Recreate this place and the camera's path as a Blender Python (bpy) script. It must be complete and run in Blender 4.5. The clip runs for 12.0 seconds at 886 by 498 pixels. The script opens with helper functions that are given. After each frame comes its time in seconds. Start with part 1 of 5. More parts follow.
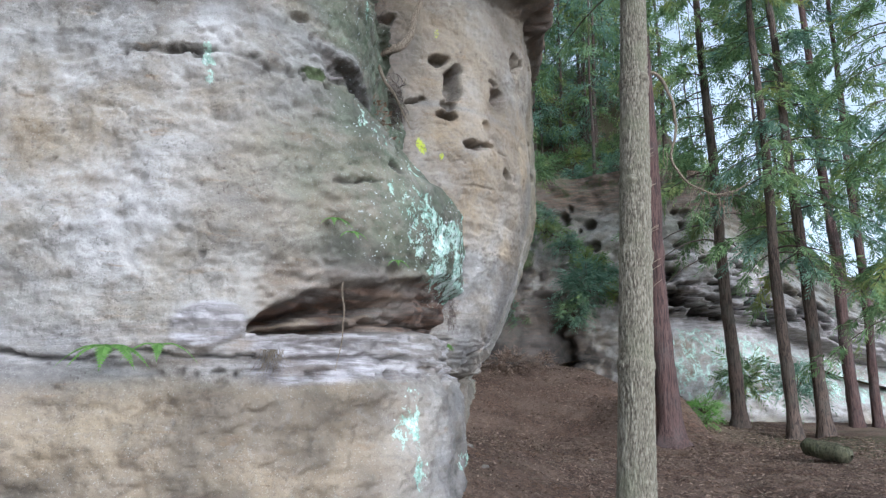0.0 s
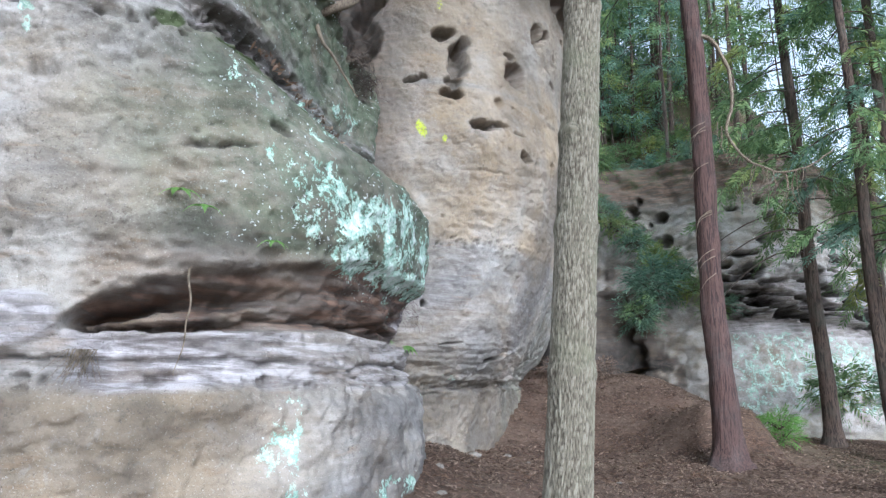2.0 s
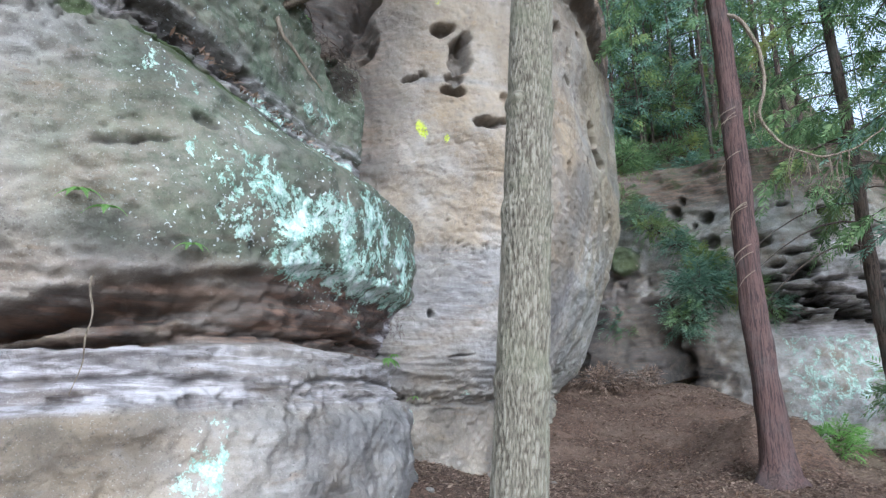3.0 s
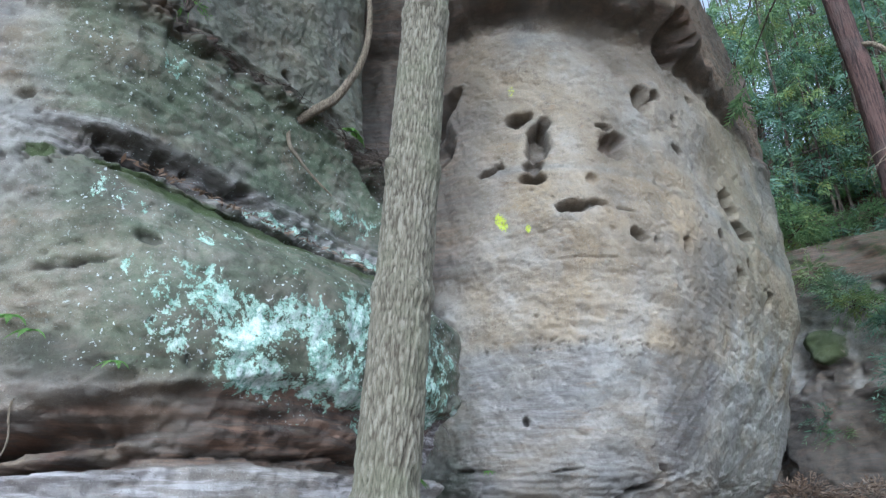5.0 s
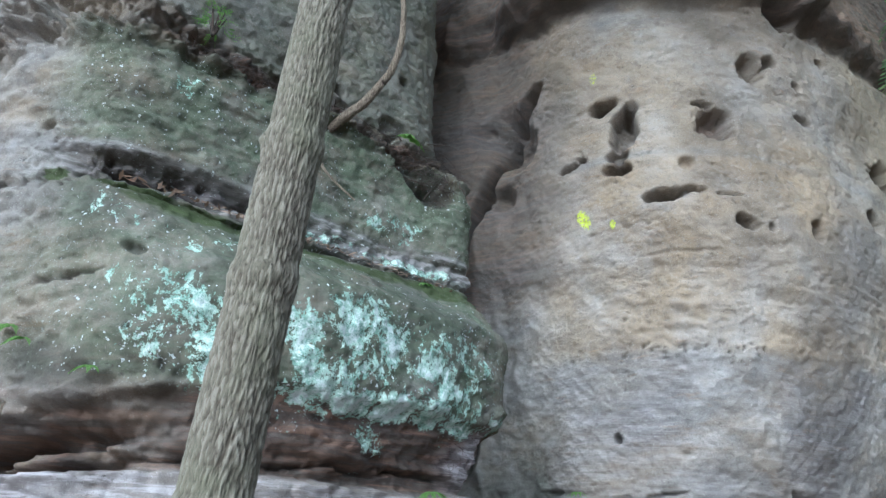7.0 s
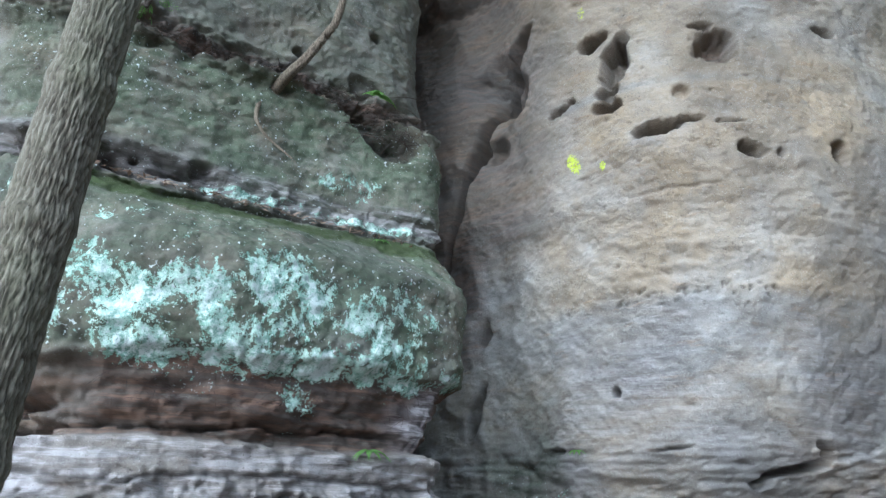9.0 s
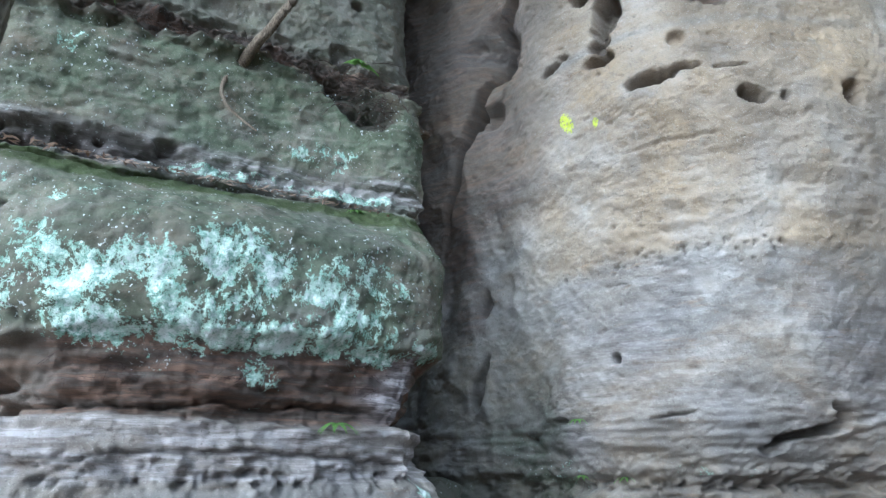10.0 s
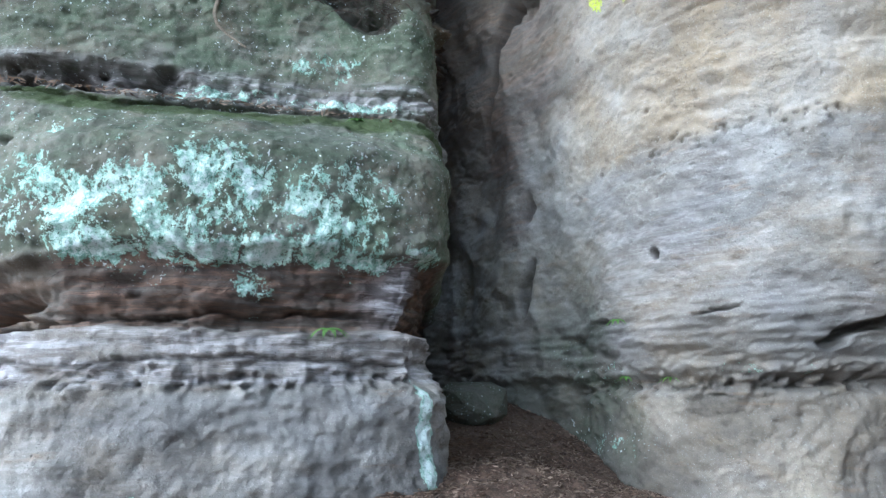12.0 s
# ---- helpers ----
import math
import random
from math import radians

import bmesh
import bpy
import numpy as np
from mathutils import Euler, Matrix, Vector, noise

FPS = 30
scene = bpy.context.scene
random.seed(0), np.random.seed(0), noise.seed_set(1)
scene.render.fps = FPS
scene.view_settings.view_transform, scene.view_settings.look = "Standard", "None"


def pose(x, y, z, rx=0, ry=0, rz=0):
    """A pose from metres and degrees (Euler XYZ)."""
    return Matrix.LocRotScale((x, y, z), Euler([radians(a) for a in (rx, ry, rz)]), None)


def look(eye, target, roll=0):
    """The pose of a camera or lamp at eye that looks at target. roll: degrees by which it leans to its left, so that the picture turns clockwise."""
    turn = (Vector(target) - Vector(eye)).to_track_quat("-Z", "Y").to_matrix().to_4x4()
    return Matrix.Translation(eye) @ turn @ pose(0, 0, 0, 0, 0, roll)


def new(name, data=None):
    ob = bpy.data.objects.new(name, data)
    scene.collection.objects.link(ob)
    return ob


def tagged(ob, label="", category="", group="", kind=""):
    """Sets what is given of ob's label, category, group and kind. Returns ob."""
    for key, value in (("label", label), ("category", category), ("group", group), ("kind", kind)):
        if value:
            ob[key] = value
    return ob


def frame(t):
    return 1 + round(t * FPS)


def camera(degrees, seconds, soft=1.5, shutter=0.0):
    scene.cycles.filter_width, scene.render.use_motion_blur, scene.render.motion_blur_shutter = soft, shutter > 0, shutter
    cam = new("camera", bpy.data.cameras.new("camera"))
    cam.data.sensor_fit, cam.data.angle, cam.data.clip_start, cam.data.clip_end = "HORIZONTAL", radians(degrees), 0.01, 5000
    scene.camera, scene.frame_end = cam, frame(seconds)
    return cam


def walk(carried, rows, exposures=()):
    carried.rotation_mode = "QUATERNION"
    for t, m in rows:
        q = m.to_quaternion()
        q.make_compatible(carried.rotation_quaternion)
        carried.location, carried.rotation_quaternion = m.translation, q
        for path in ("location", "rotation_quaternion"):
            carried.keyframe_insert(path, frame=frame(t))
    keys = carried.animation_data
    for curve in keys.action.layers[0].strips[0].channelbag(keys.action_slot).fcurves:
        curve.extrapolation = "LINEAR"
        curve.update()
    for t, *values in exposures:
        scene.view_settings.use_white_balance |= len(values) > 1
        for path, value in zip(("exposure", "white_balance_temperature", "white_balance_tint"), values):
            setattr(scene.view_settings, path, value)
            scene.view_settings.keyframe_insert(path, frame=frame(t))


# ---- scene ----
SKY, SUN, STOPS = 0.26, 0.9, 0.6
cam = camera(67.9, 12.0, soft=1.3)
METRES, EYE, TILT, LEAN, TURN = 10.0, 1.45, 11.0, 0.0, 0.0
ROWS = [
    (0.0, 0.0, 0.0, 0.0, -0.0, 0.0, 0.0),
    (0.5, 0.039, 0.0316, -0.0044, 1.77, 0.39, 0.3),
    (1.0, 0.0725, 0.0677, -0.0138, 4.27, 0.74, -0.09),
    (1.5, 0.1096, 0.1029, -0.0198, 5.6, 0.7, -0.12),
    (2.0, 0.155, 0.1357, -0.0241, 8.67, 0.62, 1.14),
    (2.5, 0.1878, 0.1737, -0.0326, 10.54, 1.04, 2.21),
    (4.5, 0.3313, 0.313, -0.0579, 28.24, 9.97, 6.42),
    (5.0, 0.3633, 0.3416, -0.0615, 32.07, 13.18, 6.71),
    (5.5, 0.3824, 0.3764, -0.0666, 34.96, 14.5, 6.78),
    (6.0, 0.414, 0.4095, -0.0746, 41.67, 15.9, 6.5),
    (6.5, 0.4326, 0.4406, -0.0823, 45.76, 16.68, 6.31),
    (8.5, 0.4809, 0.5623, -0.1099, 53.79, 16.34, 6.97),
    (9.0, 0.4972, 0.5957, -0.1203, 56.64, 15.88, 8.18),
    (9.5, 0.5121, 0.6272, -0.1271, 60.22, 15.46, 8.67),
    (10.0, 0.5107, 0.6654, -0.1367, 61.35, 14.83, 9.79),
    (10.5, 0.5226, 0.6965, -0.1472, 63.64, 14.62, 10.99),
    (11.0, 0.5356, 0.7249, -0.1546, 67.66, 13.03, 11.44),
    (11.5, 0.5337, 0.7526, -0.1651, 70.35, 11.2, 11.06),
    (12.0, 0.5351, 0.7781, -0.1701, 73.39, 10.11, 11.43),
]
walk(cam, [(t, pose(0, 0, EYE, TILT, LEAN, TURN) @ pose(METRES * x, METRES * y, METRES * z, 90 + pitch, roll, yaw)) for t, x, y, z, yaw, pitch, roll in ROWS], [(0.0, STOPS - 0.55, 5200, 9), (2.5, STOPS - 0.22, 5130, 9), (5.0, STOPS - 0.45, 4950, 5), (6.5, STOPS - 0.42, 4950, 5), (9.0, STOPS - 0.28, 4900, 4), (12.0, STOPS + 0.0, 4850, 4)])

# ---- world, sun, exposure ----
world = bpy.data.worlds.new("sky")
scene.world = world
world.use_nodes = True
wn = world.node_tree
sky = wn.nodes.new("ShaderNodeTexSky")
sky.sky_type, sky.sun_disc = "NISHITA", False
sky.sun_elevation, sky.sun_rotation = radians(25), radians(157)
sky.air_density, sky.dust_density = 1.0, 4.0
wn.nodes["Background"].inputs[1].default_value = SKY
pale = wn.nodes.new("ShaderNodeHueSaturation")
pale.inputs["Saturation"].default_value, pale.inputs["Value"].default_value = 0.3, 1.25
wn.links.new(sky.outputs[0], pale.inputs["Color"])
wn.links.new(pale.outputs[0], wn.nodes["Background"].inputs[0])
sun = new("sun", bpy.data.lights.new("sun", "SUN"))
sun.data.energy, sun.data.angle, sun.data.color = SUN, radians(50), (1.0, 0.96, 0.9)
sun.matrix_world = look((6.8, -8.0, 10), (0, 8, 2))


# ---- small maths ----
rng = np.random.default_rng(7)
PERM = rng.permutation(4096)
VALS = rng.random(4096)


def vnoise(p):
    """Smooth value noise of an (n, 3) array, about -1 to 1."""
    i = np.floor(p).astype(np.int64)
    f = p - i
    f = f * f * f * (f * (f * 6 - 15) + 10)
    out = 0.0
    for dx in (0, 1):
        for dy in (0, 1):
            for dz in (0, 1):
                h = VALS[PERM[(PERM[(PERM[(i[:, 0] + dx) & 4095] + i[:, 1] + dy) & 4095] + i[:, 2] + dz) & 4095]]
                w = (f[:, 0] if dx else 1 - f[:, 0]) * (f[:, 1] if dy else 1 - f[:, 1]) * (f[:, 2] if dz else 1 - f[:, 2])
                out = out + w * h
    return out * 2 - 1


def fbm(p, scale, octaves=4, gain=0.5, stretch=(1, 1, 1)):
    q = p * np.array(stretch) * scale
    total, amp = np.zeros(len(p)), 1.0
    for k in range(octaves):
        total += amp * vnoise(q + 17.3 * k)
        q, amp = q * 2.03, amp * gain
    return total


def step(x, a, b):
    """Smooth step from 0 at a to 1 at b."""
    t = np.clip((x - a) / (b - a), 0, 1)
    return t * t * (3 - 2 * t)


def band(x, a, b, soft):
    return step(x, a - soft, a + soft) * (1 - step(x, b - soft, b + soft))


def mesh_object(name, verts, faces, material=None, smooth=True, parent=None):
    me = bpy.data.meshes.new(name)
    verts, faces = np.asarray(verts, dtype=np.float32), np.asarray(faces, dtype=np.int32)
    k = faces.shape[1]
    me.vertices.add(len(verts))
    me.vertices.foreach_set("co", verts.ravel())
    me.loops.add(faces.size)
    me.loops.foreach_set("vertex_index", faces.ravel())
    me.polygons.add(len(faces))
    me.polygons.foreach_set("loop_start", np.arange(0, faces.size, k, dtype=np.int32))
    me.polygons.foreach_set("use_smooth", np.full(len(faces), smooth))
    me.update(calc_edges=True)
    if material:
        me.materials.append(material)
    ob = new(name, me)
    ob.parent = parent
    return ob


def grid_faces(nu, nv, flip=False):
    a = (np.arange(nu - 1)[:, None] * nv + np.arange(nv - 1)[None, :]).ravel()
    f = np.stack([a, a + nv, a + nv + 1, a + 1], 1)
    return f[:, ::-1] if flip else f


def give(ob, name, values):
    ob.data.attributes.new(name, "FLOAT", "POINT").data.foreach_set("value", np.asarray(values, dtype=np.float32))


# ---- materials ----
def material(name, rough=0.9):
    m = bpy.data.materials.new(name)
    m.use_nodes = True
    bsdf = m.node_tree.nodes["Principled BSDF"]
    bsdf.inputs["Roughness"].default_value = rough
    bsdf.inputs["Specular IOR Level"].default_value = 0.25
    return m, m.node_tree, bsdf


class Nodes:
    """Short hands for one node tree."""

    def __init__(self, tree):
        self.t = tree
        self.co = self.add("ShaderNodeTexCoord").outputs["Object"]

    def add(self, kind, **values):
        n = self.t.nodes.new(kind)
        for k, v in values.items():
            n.inputs[k.replace("_", " ")].default_value = v
        return n

    def link(self, a, b):
        self.t.links.new(a, b)

    def noise(self, scale, detail=6, rough=0.6, stretch=None, distort=0.0):
        n = self.add("ShaderNodeTexNoise", Scale=scale, Detail=detail, Roughness=rough, Distortion=distort)
        co = self.co
        if stretch:
            mp = self.add("ShaderNodeMapping", Scale=stretch)
            self.link(co, mp.inputs["Vector"])
            co = mp.outputs[0]
        self.link(co, n.inputs["Vector"])
        return n.outputs["Fac"]

    def ramp(self, fac, a, b, lo=0.0, hi=1.0):
        n = self.add("ShaderNodeMapRange", From_Min=a, From_Max=b, To_Min=lo, To_Max=hi)
        n.interpolation_type = "SMOOTHSTEP"
        self.link(fac, n.inputs["Value"])
        return n.outputs[0]

    def maths(self, op, a, b):
        n = self.t.nodes.new("ShaderNodeMath")
        n.operation = op
        for i, v in enumerate((a, b)):
            if isinstance(v, (int, float)):
                n.inputs[i].default_value = v
            else:
                self.link(v, n.inputs[i])
        return n.outputs[0]

    def mix(self, fac, a, b):
        n = self.t.nodes.new("ShaderNodeMix")
        n.data_type = "RGBA"
        for sock, v in ((n.inputs[0], fac), (n.inputs[6], a), (n.inputs[7], b)):
            if isinstance(v, tuple):
                sock.default_value = (*v, 1)
            elif isinstance(v, (int, float)):
                sock.default_value = v
            else:
                self.link(v, sock)
        return n.outputs[2]

    def attr(self, name):
        n = self.t.nodes.new("ShaderNodeAttribute")
        n.attribute_name = name
        return n.outputs["Fac"]

    def bump(self, height, bsdf, strength=0.5, distance=0.02):
        n = self.add("ShaderNodeBump", Strength=strength, Distance=distance)
        self.link(height, n.inputs["Height"])
        self.link(n.outputs[0], bsdf.inputs["Normal"])


def rock_material(name, pale, warm, grey):
    m, tree, bsdf = material(name, 0.92)
    n = Nodes(tree)
    big = n.noise(0.8, 6, 0.62, (0.8, 0.8, 1.4), 0.4)
    mid = n.noise(3.0, 9, 0.7, (0.8, 0.8, 1.3), 0.4)
    beds = n.noise(2.0, 8, 0.66, (0.9, 0.9, 8), 0.25)
    laminae = n.noise(3.2, 8, 0.66, (0.6, 0.6, 3.4), 0.7)
    patchy = n.noise(2.1, 5, 0.6)
    fine = n.noise(34, 7, 0.72)
    grain = n.noise(130, 4, 0.65)
    knobs = n.noise(11, 7, 0.66, (0.85, 0.85, 1.25), 0.3)
    col = n.mix(n.ramp(big, 0.34, 0.66), grey, warm)
    col = n.mix(n.ramp(mid, 0.38, 0.72, 0.0, 0.9), col, pale)
    col = n.mix(n.maths("MULTIPLY", n.attr("warm"), n.ramp(mid, 0.3, 0.7, 0.5, 1.0)), col, (0.35, 0.258, 0.155))
    col = n.mix(n.maths("MULTIPLY", n.attr("pale"), n.ramp(n.noise(1.7, 8, 0.66), 0.34, 0.68)), col, (0.53, 0.505, 0.475))
    # rusty and dark bedding laminae
    col = n.mix(n.maths("MULTIPLY", n.ramp(laminae, 0.56, 0.66, 0.0, 0.45), n.ramp(patchy, 0.42, 0.6)), col, (0.34, 0.225, 0.13))
    col = n.mix(n.maths("MULTIPLY", n.ramp(laminae, 0.33, 0.44, 0.28, 0.0), n.ramp(big, 0.4, 0.6, 1.0, 0.3)), col, (0.15, 0.135, 0.115))
    blotch = n.noise(7.5, 8, 0.72, None, 0.5)
    col = n.mix(n.ramp(blotch, 0.34, 0.47, 0.42, 0.0), col, (0.19, 0.165, 0.135))
    col = n.mix(n.ramp(blotch, 0.55, 0.68, 0.0, 0.4), col, (0.42, 0.39, 0.345))
    # green algae film
    film = n.mix(n.ramp(n.noise(5, 8, 0.72), 0.36, 0.64), (0.058, 0.084, 0.046), (0.15, 0.18, 0.115))
    film = n.mix(n.ramp(laminae, 0.42, 0.66, 0.0, 0.4), film, (0.155, 0.135, 0.105))
    col = n.mix(n.maths("MULTIPLY", n.attr("green"), n.ramp(n.noise(2.2, 8, 0.7), 0.33, 0.58, 0.35, 1.0)), col, film)
    # brown iron-stained beds
    col = n.mix(n.maths("MULTIPLY", n.attr("brown"), n.ramp(beds, 0.3, 0.6, 0.6, 1.0)), col, n.mix(n.ramp(beds, 0.42, 0.62), (0.042, 0.024, 0.018), (0.185, 0.112, 0.076)))
    # violet-grey leached beds
    col = n.mix(n.maths("MULTIPLY", n.attr("violet"), n.ramp(beds, 0.35, 0.6, 0.45, 1.0)), col, n.mix(n.ramp(beds, 0.42, 0.6), (0.20, 0.175, 0.18), (0.50, 0.465, 0.46)))
    # dark crust and stains, and shade painted into holes, cracks and recesses
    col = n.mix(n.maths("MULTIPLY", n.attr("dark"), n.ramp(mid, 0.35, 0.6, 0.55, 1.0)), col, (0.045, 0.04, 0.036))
    # mint lichen in broken patches, each with a paler heart
    lobes = n.noise(3.4, 10, 0.66, (1, 1, 0.85), 0.6)
    crumbs = n.noise(20, 7, 0.72, (1, 1, 0.8))
    lich = n.maths("ADD", n.maths("MULTIPLY", n.maths("SUBTRACT", lobes, 0.5), 2.6), n.maths("MULTIPLY", n.maths("SUBTRACT", crumbs, 0.5), 1.7))
    lich = n.maths("ADD", lich, n.maths("MULTIPLY", n.maths("SUBTRACT", n.noise(75, 4, 0.75), 0.5), 0.7))
    lich = n.maths("ADD", lich, n.maths("MULTIPLY", n.maths("SUBTRACT", n.attr("lichen"), 0.9), 0.85))
    tone = n.mix(n.ramp(n.noise(6, 6, 0.7), 0.38, 0.62), (0.26, 0.43, 0.33), (0.50, 0.66, 0.54))
    tone = n.mix(n.ramp(n.maths("ADD", lich, n.maths("MULTIPLY", n.maths("SUBTRACT", fine, 0.5), 1.2)), 0.14, 0.45), tone, (0.74, 0.82, 0.77))
    col = n.mix(n.maths("MULTIPLY", n.ramp(lich, -0.03, 0.06), n.ramp(n.attr("lichen"), 0.03, 0.25, 0.0, 0.95)), col, tone)
    # stray white specks of young lichen on the green film
    specks = n.ramp(n.maths("ADD", n.noise(30, 3, 0.5), n.maths("MULTIPLY", n.maths("SUBTRACT", patchy, 0.5), 0.25)), 0.66, 0.70)
    col = n.mix(n.maths("MULTIPLY", specks, n.ramp(n.maths("ADD", n.attr("green"), n.attr("lichen")), 0.4, 0.9, 0.0, 0.8)), col, (0.70, 0.75, 0.72))
    # moss
    col = n.mix(n.maths("MULTIPLY", n.ramp(n.maths("ADD", n.attr("moss"), n.maths("MULTIPLY", n.maths("SUBTRACT", mid, 0.5), 1.4)), 0.45, 0.75), 0.9), col, (0.055, 0.075, 0.024))
    # sprayed yellow mark
    paint = n.maths("MULTIPLY", n.attr("paint"), n.ramp(n.noise(28, 6, 0.8), 0.36, 0.62, 0.0, 1.5))
    col = n.mix(n.ramp(paint, 0.15, 0.7, 0.0, 0.9), col, (0.55, 0.62, 0.04))
    # pits in clusters, pale grains and dark specks
    cluster = n.ramp(patchy, 0.40, 0.62, 0.25, 1.0)
    col = n.mix(n.maths("MULTIPLY", n.ramp(fine, 0.33, 0.44, 0.75, 0.0), cluster), col, (0.085, 0.072, 0.058))
    # fewer pale grains on stains, algae film and painted shade
    stained = n.maths("ADD", n.maths("ADD", n.attr("brown"), n.attr("dark")), n.maths("MULTIPLY", n.attr("green"), 0.6))
    col = n.mix(n.maths("MULTIPLY", n.ramp(n.noise(62, 5, 0.7), 0.56, 0.70, 0.0, 0.5), n.ramp(stained, 0.2, 0.9, 1.0, 0.15)), col, (0.60, 0.58, 0.54))
    col = n.mix(n.ramp(grain, 0.33, 0.46, 0.42, 0.0), col, (0.07, 0.06, 0.05))
    n.link(col, bsdf.inputs["Base Color"])
    height = n.maths("ADD", n.maths("MULTIPLY", n.maths("MULTIPLY", fine, cluster), 0.9), n.maths("ADD", n.maths("MULTIPLY", grain, 0.22), n.maths("MULTIPLY", knobs, 0.6)))
    height = n.maths("ADD", height, n.maths("MULTIPLY", n.maths("MULTIPLY", laminae, n.ramp(patchy, 0.42, 0.6)), 0.3))
    n.bump(height, bsdf, 0.9, 0.038)
    return m


ROCK = rock_material("sandstone", (0.345, 0.315, 0.268), (0.275, 0.22, 0.155), (0.207, 0.193, 0.177))


def soil_material():
    m, tree, bsdf = material("needle_litter", 0.95)
    n = Nodes(tree)
    a, b, c = n.noise(0.8, 5), n.noise(14, 7, 0.75), n.noise(70, 5, 0.75)
    col = n.mix(n.ramp(b, 0.38, 0.62), (0.045, 0.028, 0.02), (0.155, 0.095, 0.064))
    col = n.mix(n.ramp(a, 0.4, 0.65, 0, 0.6), col, (0.20, 0.14, 0.10))
    col = n.mix(n.ramp(c, 0.56, 0.68, 0, 0.85), col, (0.38, 0.27, 0.19))
    col = n.mix(n.ramp(c, 0.32, 0.42, 0.8, 0.0), col, (0.03, 0.018, 0.012))
    col = n.mix(n.maths("MULTIPLY", n.attr("moss"), n.ramp(b, 0.4, 0.6)), col, (0.05, 0.07, 0.02))
    n.link(col, bsdf.inputs["Base Color"])
    n.bump(n.maths("ADD", b, n.maths("MULTIPLY", c, 0.6)), bsdf, 0.9, 0.05)
    return m


SOIL = soil_material()


def bark_material(name, light, dark, tint, scale=9.0, long=0.28):
    m, tree, bsdf = material(name, 0.92)
    n = Nodes(tree)
    ridge = n.noise(scale, 6, 0.65, (2.2, 2.2, long), 0.7)
    fine = n.noise(60, 5, 0.7, (1, 1, 0.5))
    col = n.mix(n.ramp(ridge, 0.40, 0.55), dark, light)
    col = n.mix(n.ramp(n.noise(1.3, 5), 0.45, 0.7, 0, 0.55), col, tint)
    col = n.mix(n.ramp(fine, 0.35, 0.5, 0.5, 0), col, dark)
    n.link(col, bsdf.inputs["Base Color"])
    n.bump(n.maths("ADD", ridge, n.maths("MULTIPLY", fine, 0.25)), bsdf, 1.0, 0.05)
    return m


def furrowed_bark():
    """Pale interlaced ridges over dark furrows, which follow the trunk's own relief."""
    m, tree, bsdf = material("furrowed_grey_bark", 0.93)
    n = Nodes(tree)
    fur = n.maths("ADD", n.attr("furrow"), n.maths("MULTIPLY", n.maths("SUBTRACT", n.noise(60, 5, 0.7, (1, 1, 0.4)), 0.5), 0.5))
    col = n.mix(n.ramp(fur, 0.10, 0.50), (0.085, 0.07, 0.05), (0.185, 0.162, 0.118))
    col = n.mix(n.ramp(fur, 0.45, 0.9, 0.0, 0.75), col, (0.31, 0.28, 0.215))
    col = n.mix(n.ramp(n.noise(2.2, 6, 0.65), 0.45, 0.68, 0, 0.45), col, (0.20, 0.20, 0.125))
    col = n.mix(n.ramp(n.noise(120, 4, 0.7), 0.35, 0.48, 0.35, 0), col, (0.09, 0.075, 0.055))
    n.link(col, bsdf.inputs["Base Color"])
    n.bump(n.maths("ADD", n.maths("MULTIPLY", n.noise(60, 6, 0.7, (1, 1, 0.35)), 0.6), n.noise(150, 4, 0.7)), bsdf, 0.8, 0.012)
    return m


BARK_GREY = furrowed_bark()
BARK_RED = bark_material("red_bark", (0.115, 0.068, 0.057), (0.04, 0.026, 0.023), (0.12, 0.105, 0.097), 16, 0.12)
BARK_DARK = bark_material("dark_bark", (0.12, 0.085, 0.065), (0.04, 0.03, 0.024), (0.10, 0.10, 0.08), 12)


# ---- ground ----
def ground_height(x, y):
    x, y = np.asarray(x, float), np.asarray(y, float)
    h = 0.74 * (1 - step(x, -0.7, 2.5)) * step(y, 4.6, 9.0) * (1 - 0.62 * step(y, 10.2, 12.4) * step(x, -2.9, -0.8))
    h = h + 0.60 * (1 - step(x, -2.9, -1.0)) * np.exp(-((y - 10.9) / 1.5) ** 2)
    h = h + 1.75 * step(y, 14.5, 22.5) * (1 - step(x, 4.2, 8.5))
    h = h + 0.75 * (1 - step(x, 5.7, 6.3)) * step(x, 3.5, 5.0) * np.exp(-((y - 16.4) / 1.3) ** 2)
    h = h + 0.05 * np.sin(0.9 * x + 0.4) * np.sin(0.7 * y)
    h = h - 0.05 * np.clip(x - 8, 0, 30) * 0.4
    p = np.stack([x.ravel(), y.ravel(), 0 * x.ravel()], 1)
    near = np.exp(-((x - 3) / 22) ** 2 - ((y - 10) / 25) ** 2)
    bumps = (0.07 * fbm(p, 0.8, 3) + 0.035 * fbm(p, 4.0, 4, 0.6)).reshape(x.shape)
    return h + bumps * near + 2.5 * (1 - near) * (fbm(p, 0.02, 2).reshape(x.shape) + 0.3) * step(np.hypot(x - 3, y - 10), 40, 160)


def spaced(parts):
    out = []
    for a, b, d in parts:
        out.append(np.arange(a, b - 1e-6, d))
    return np.concatenate(out + [[parts[-1][1]]])


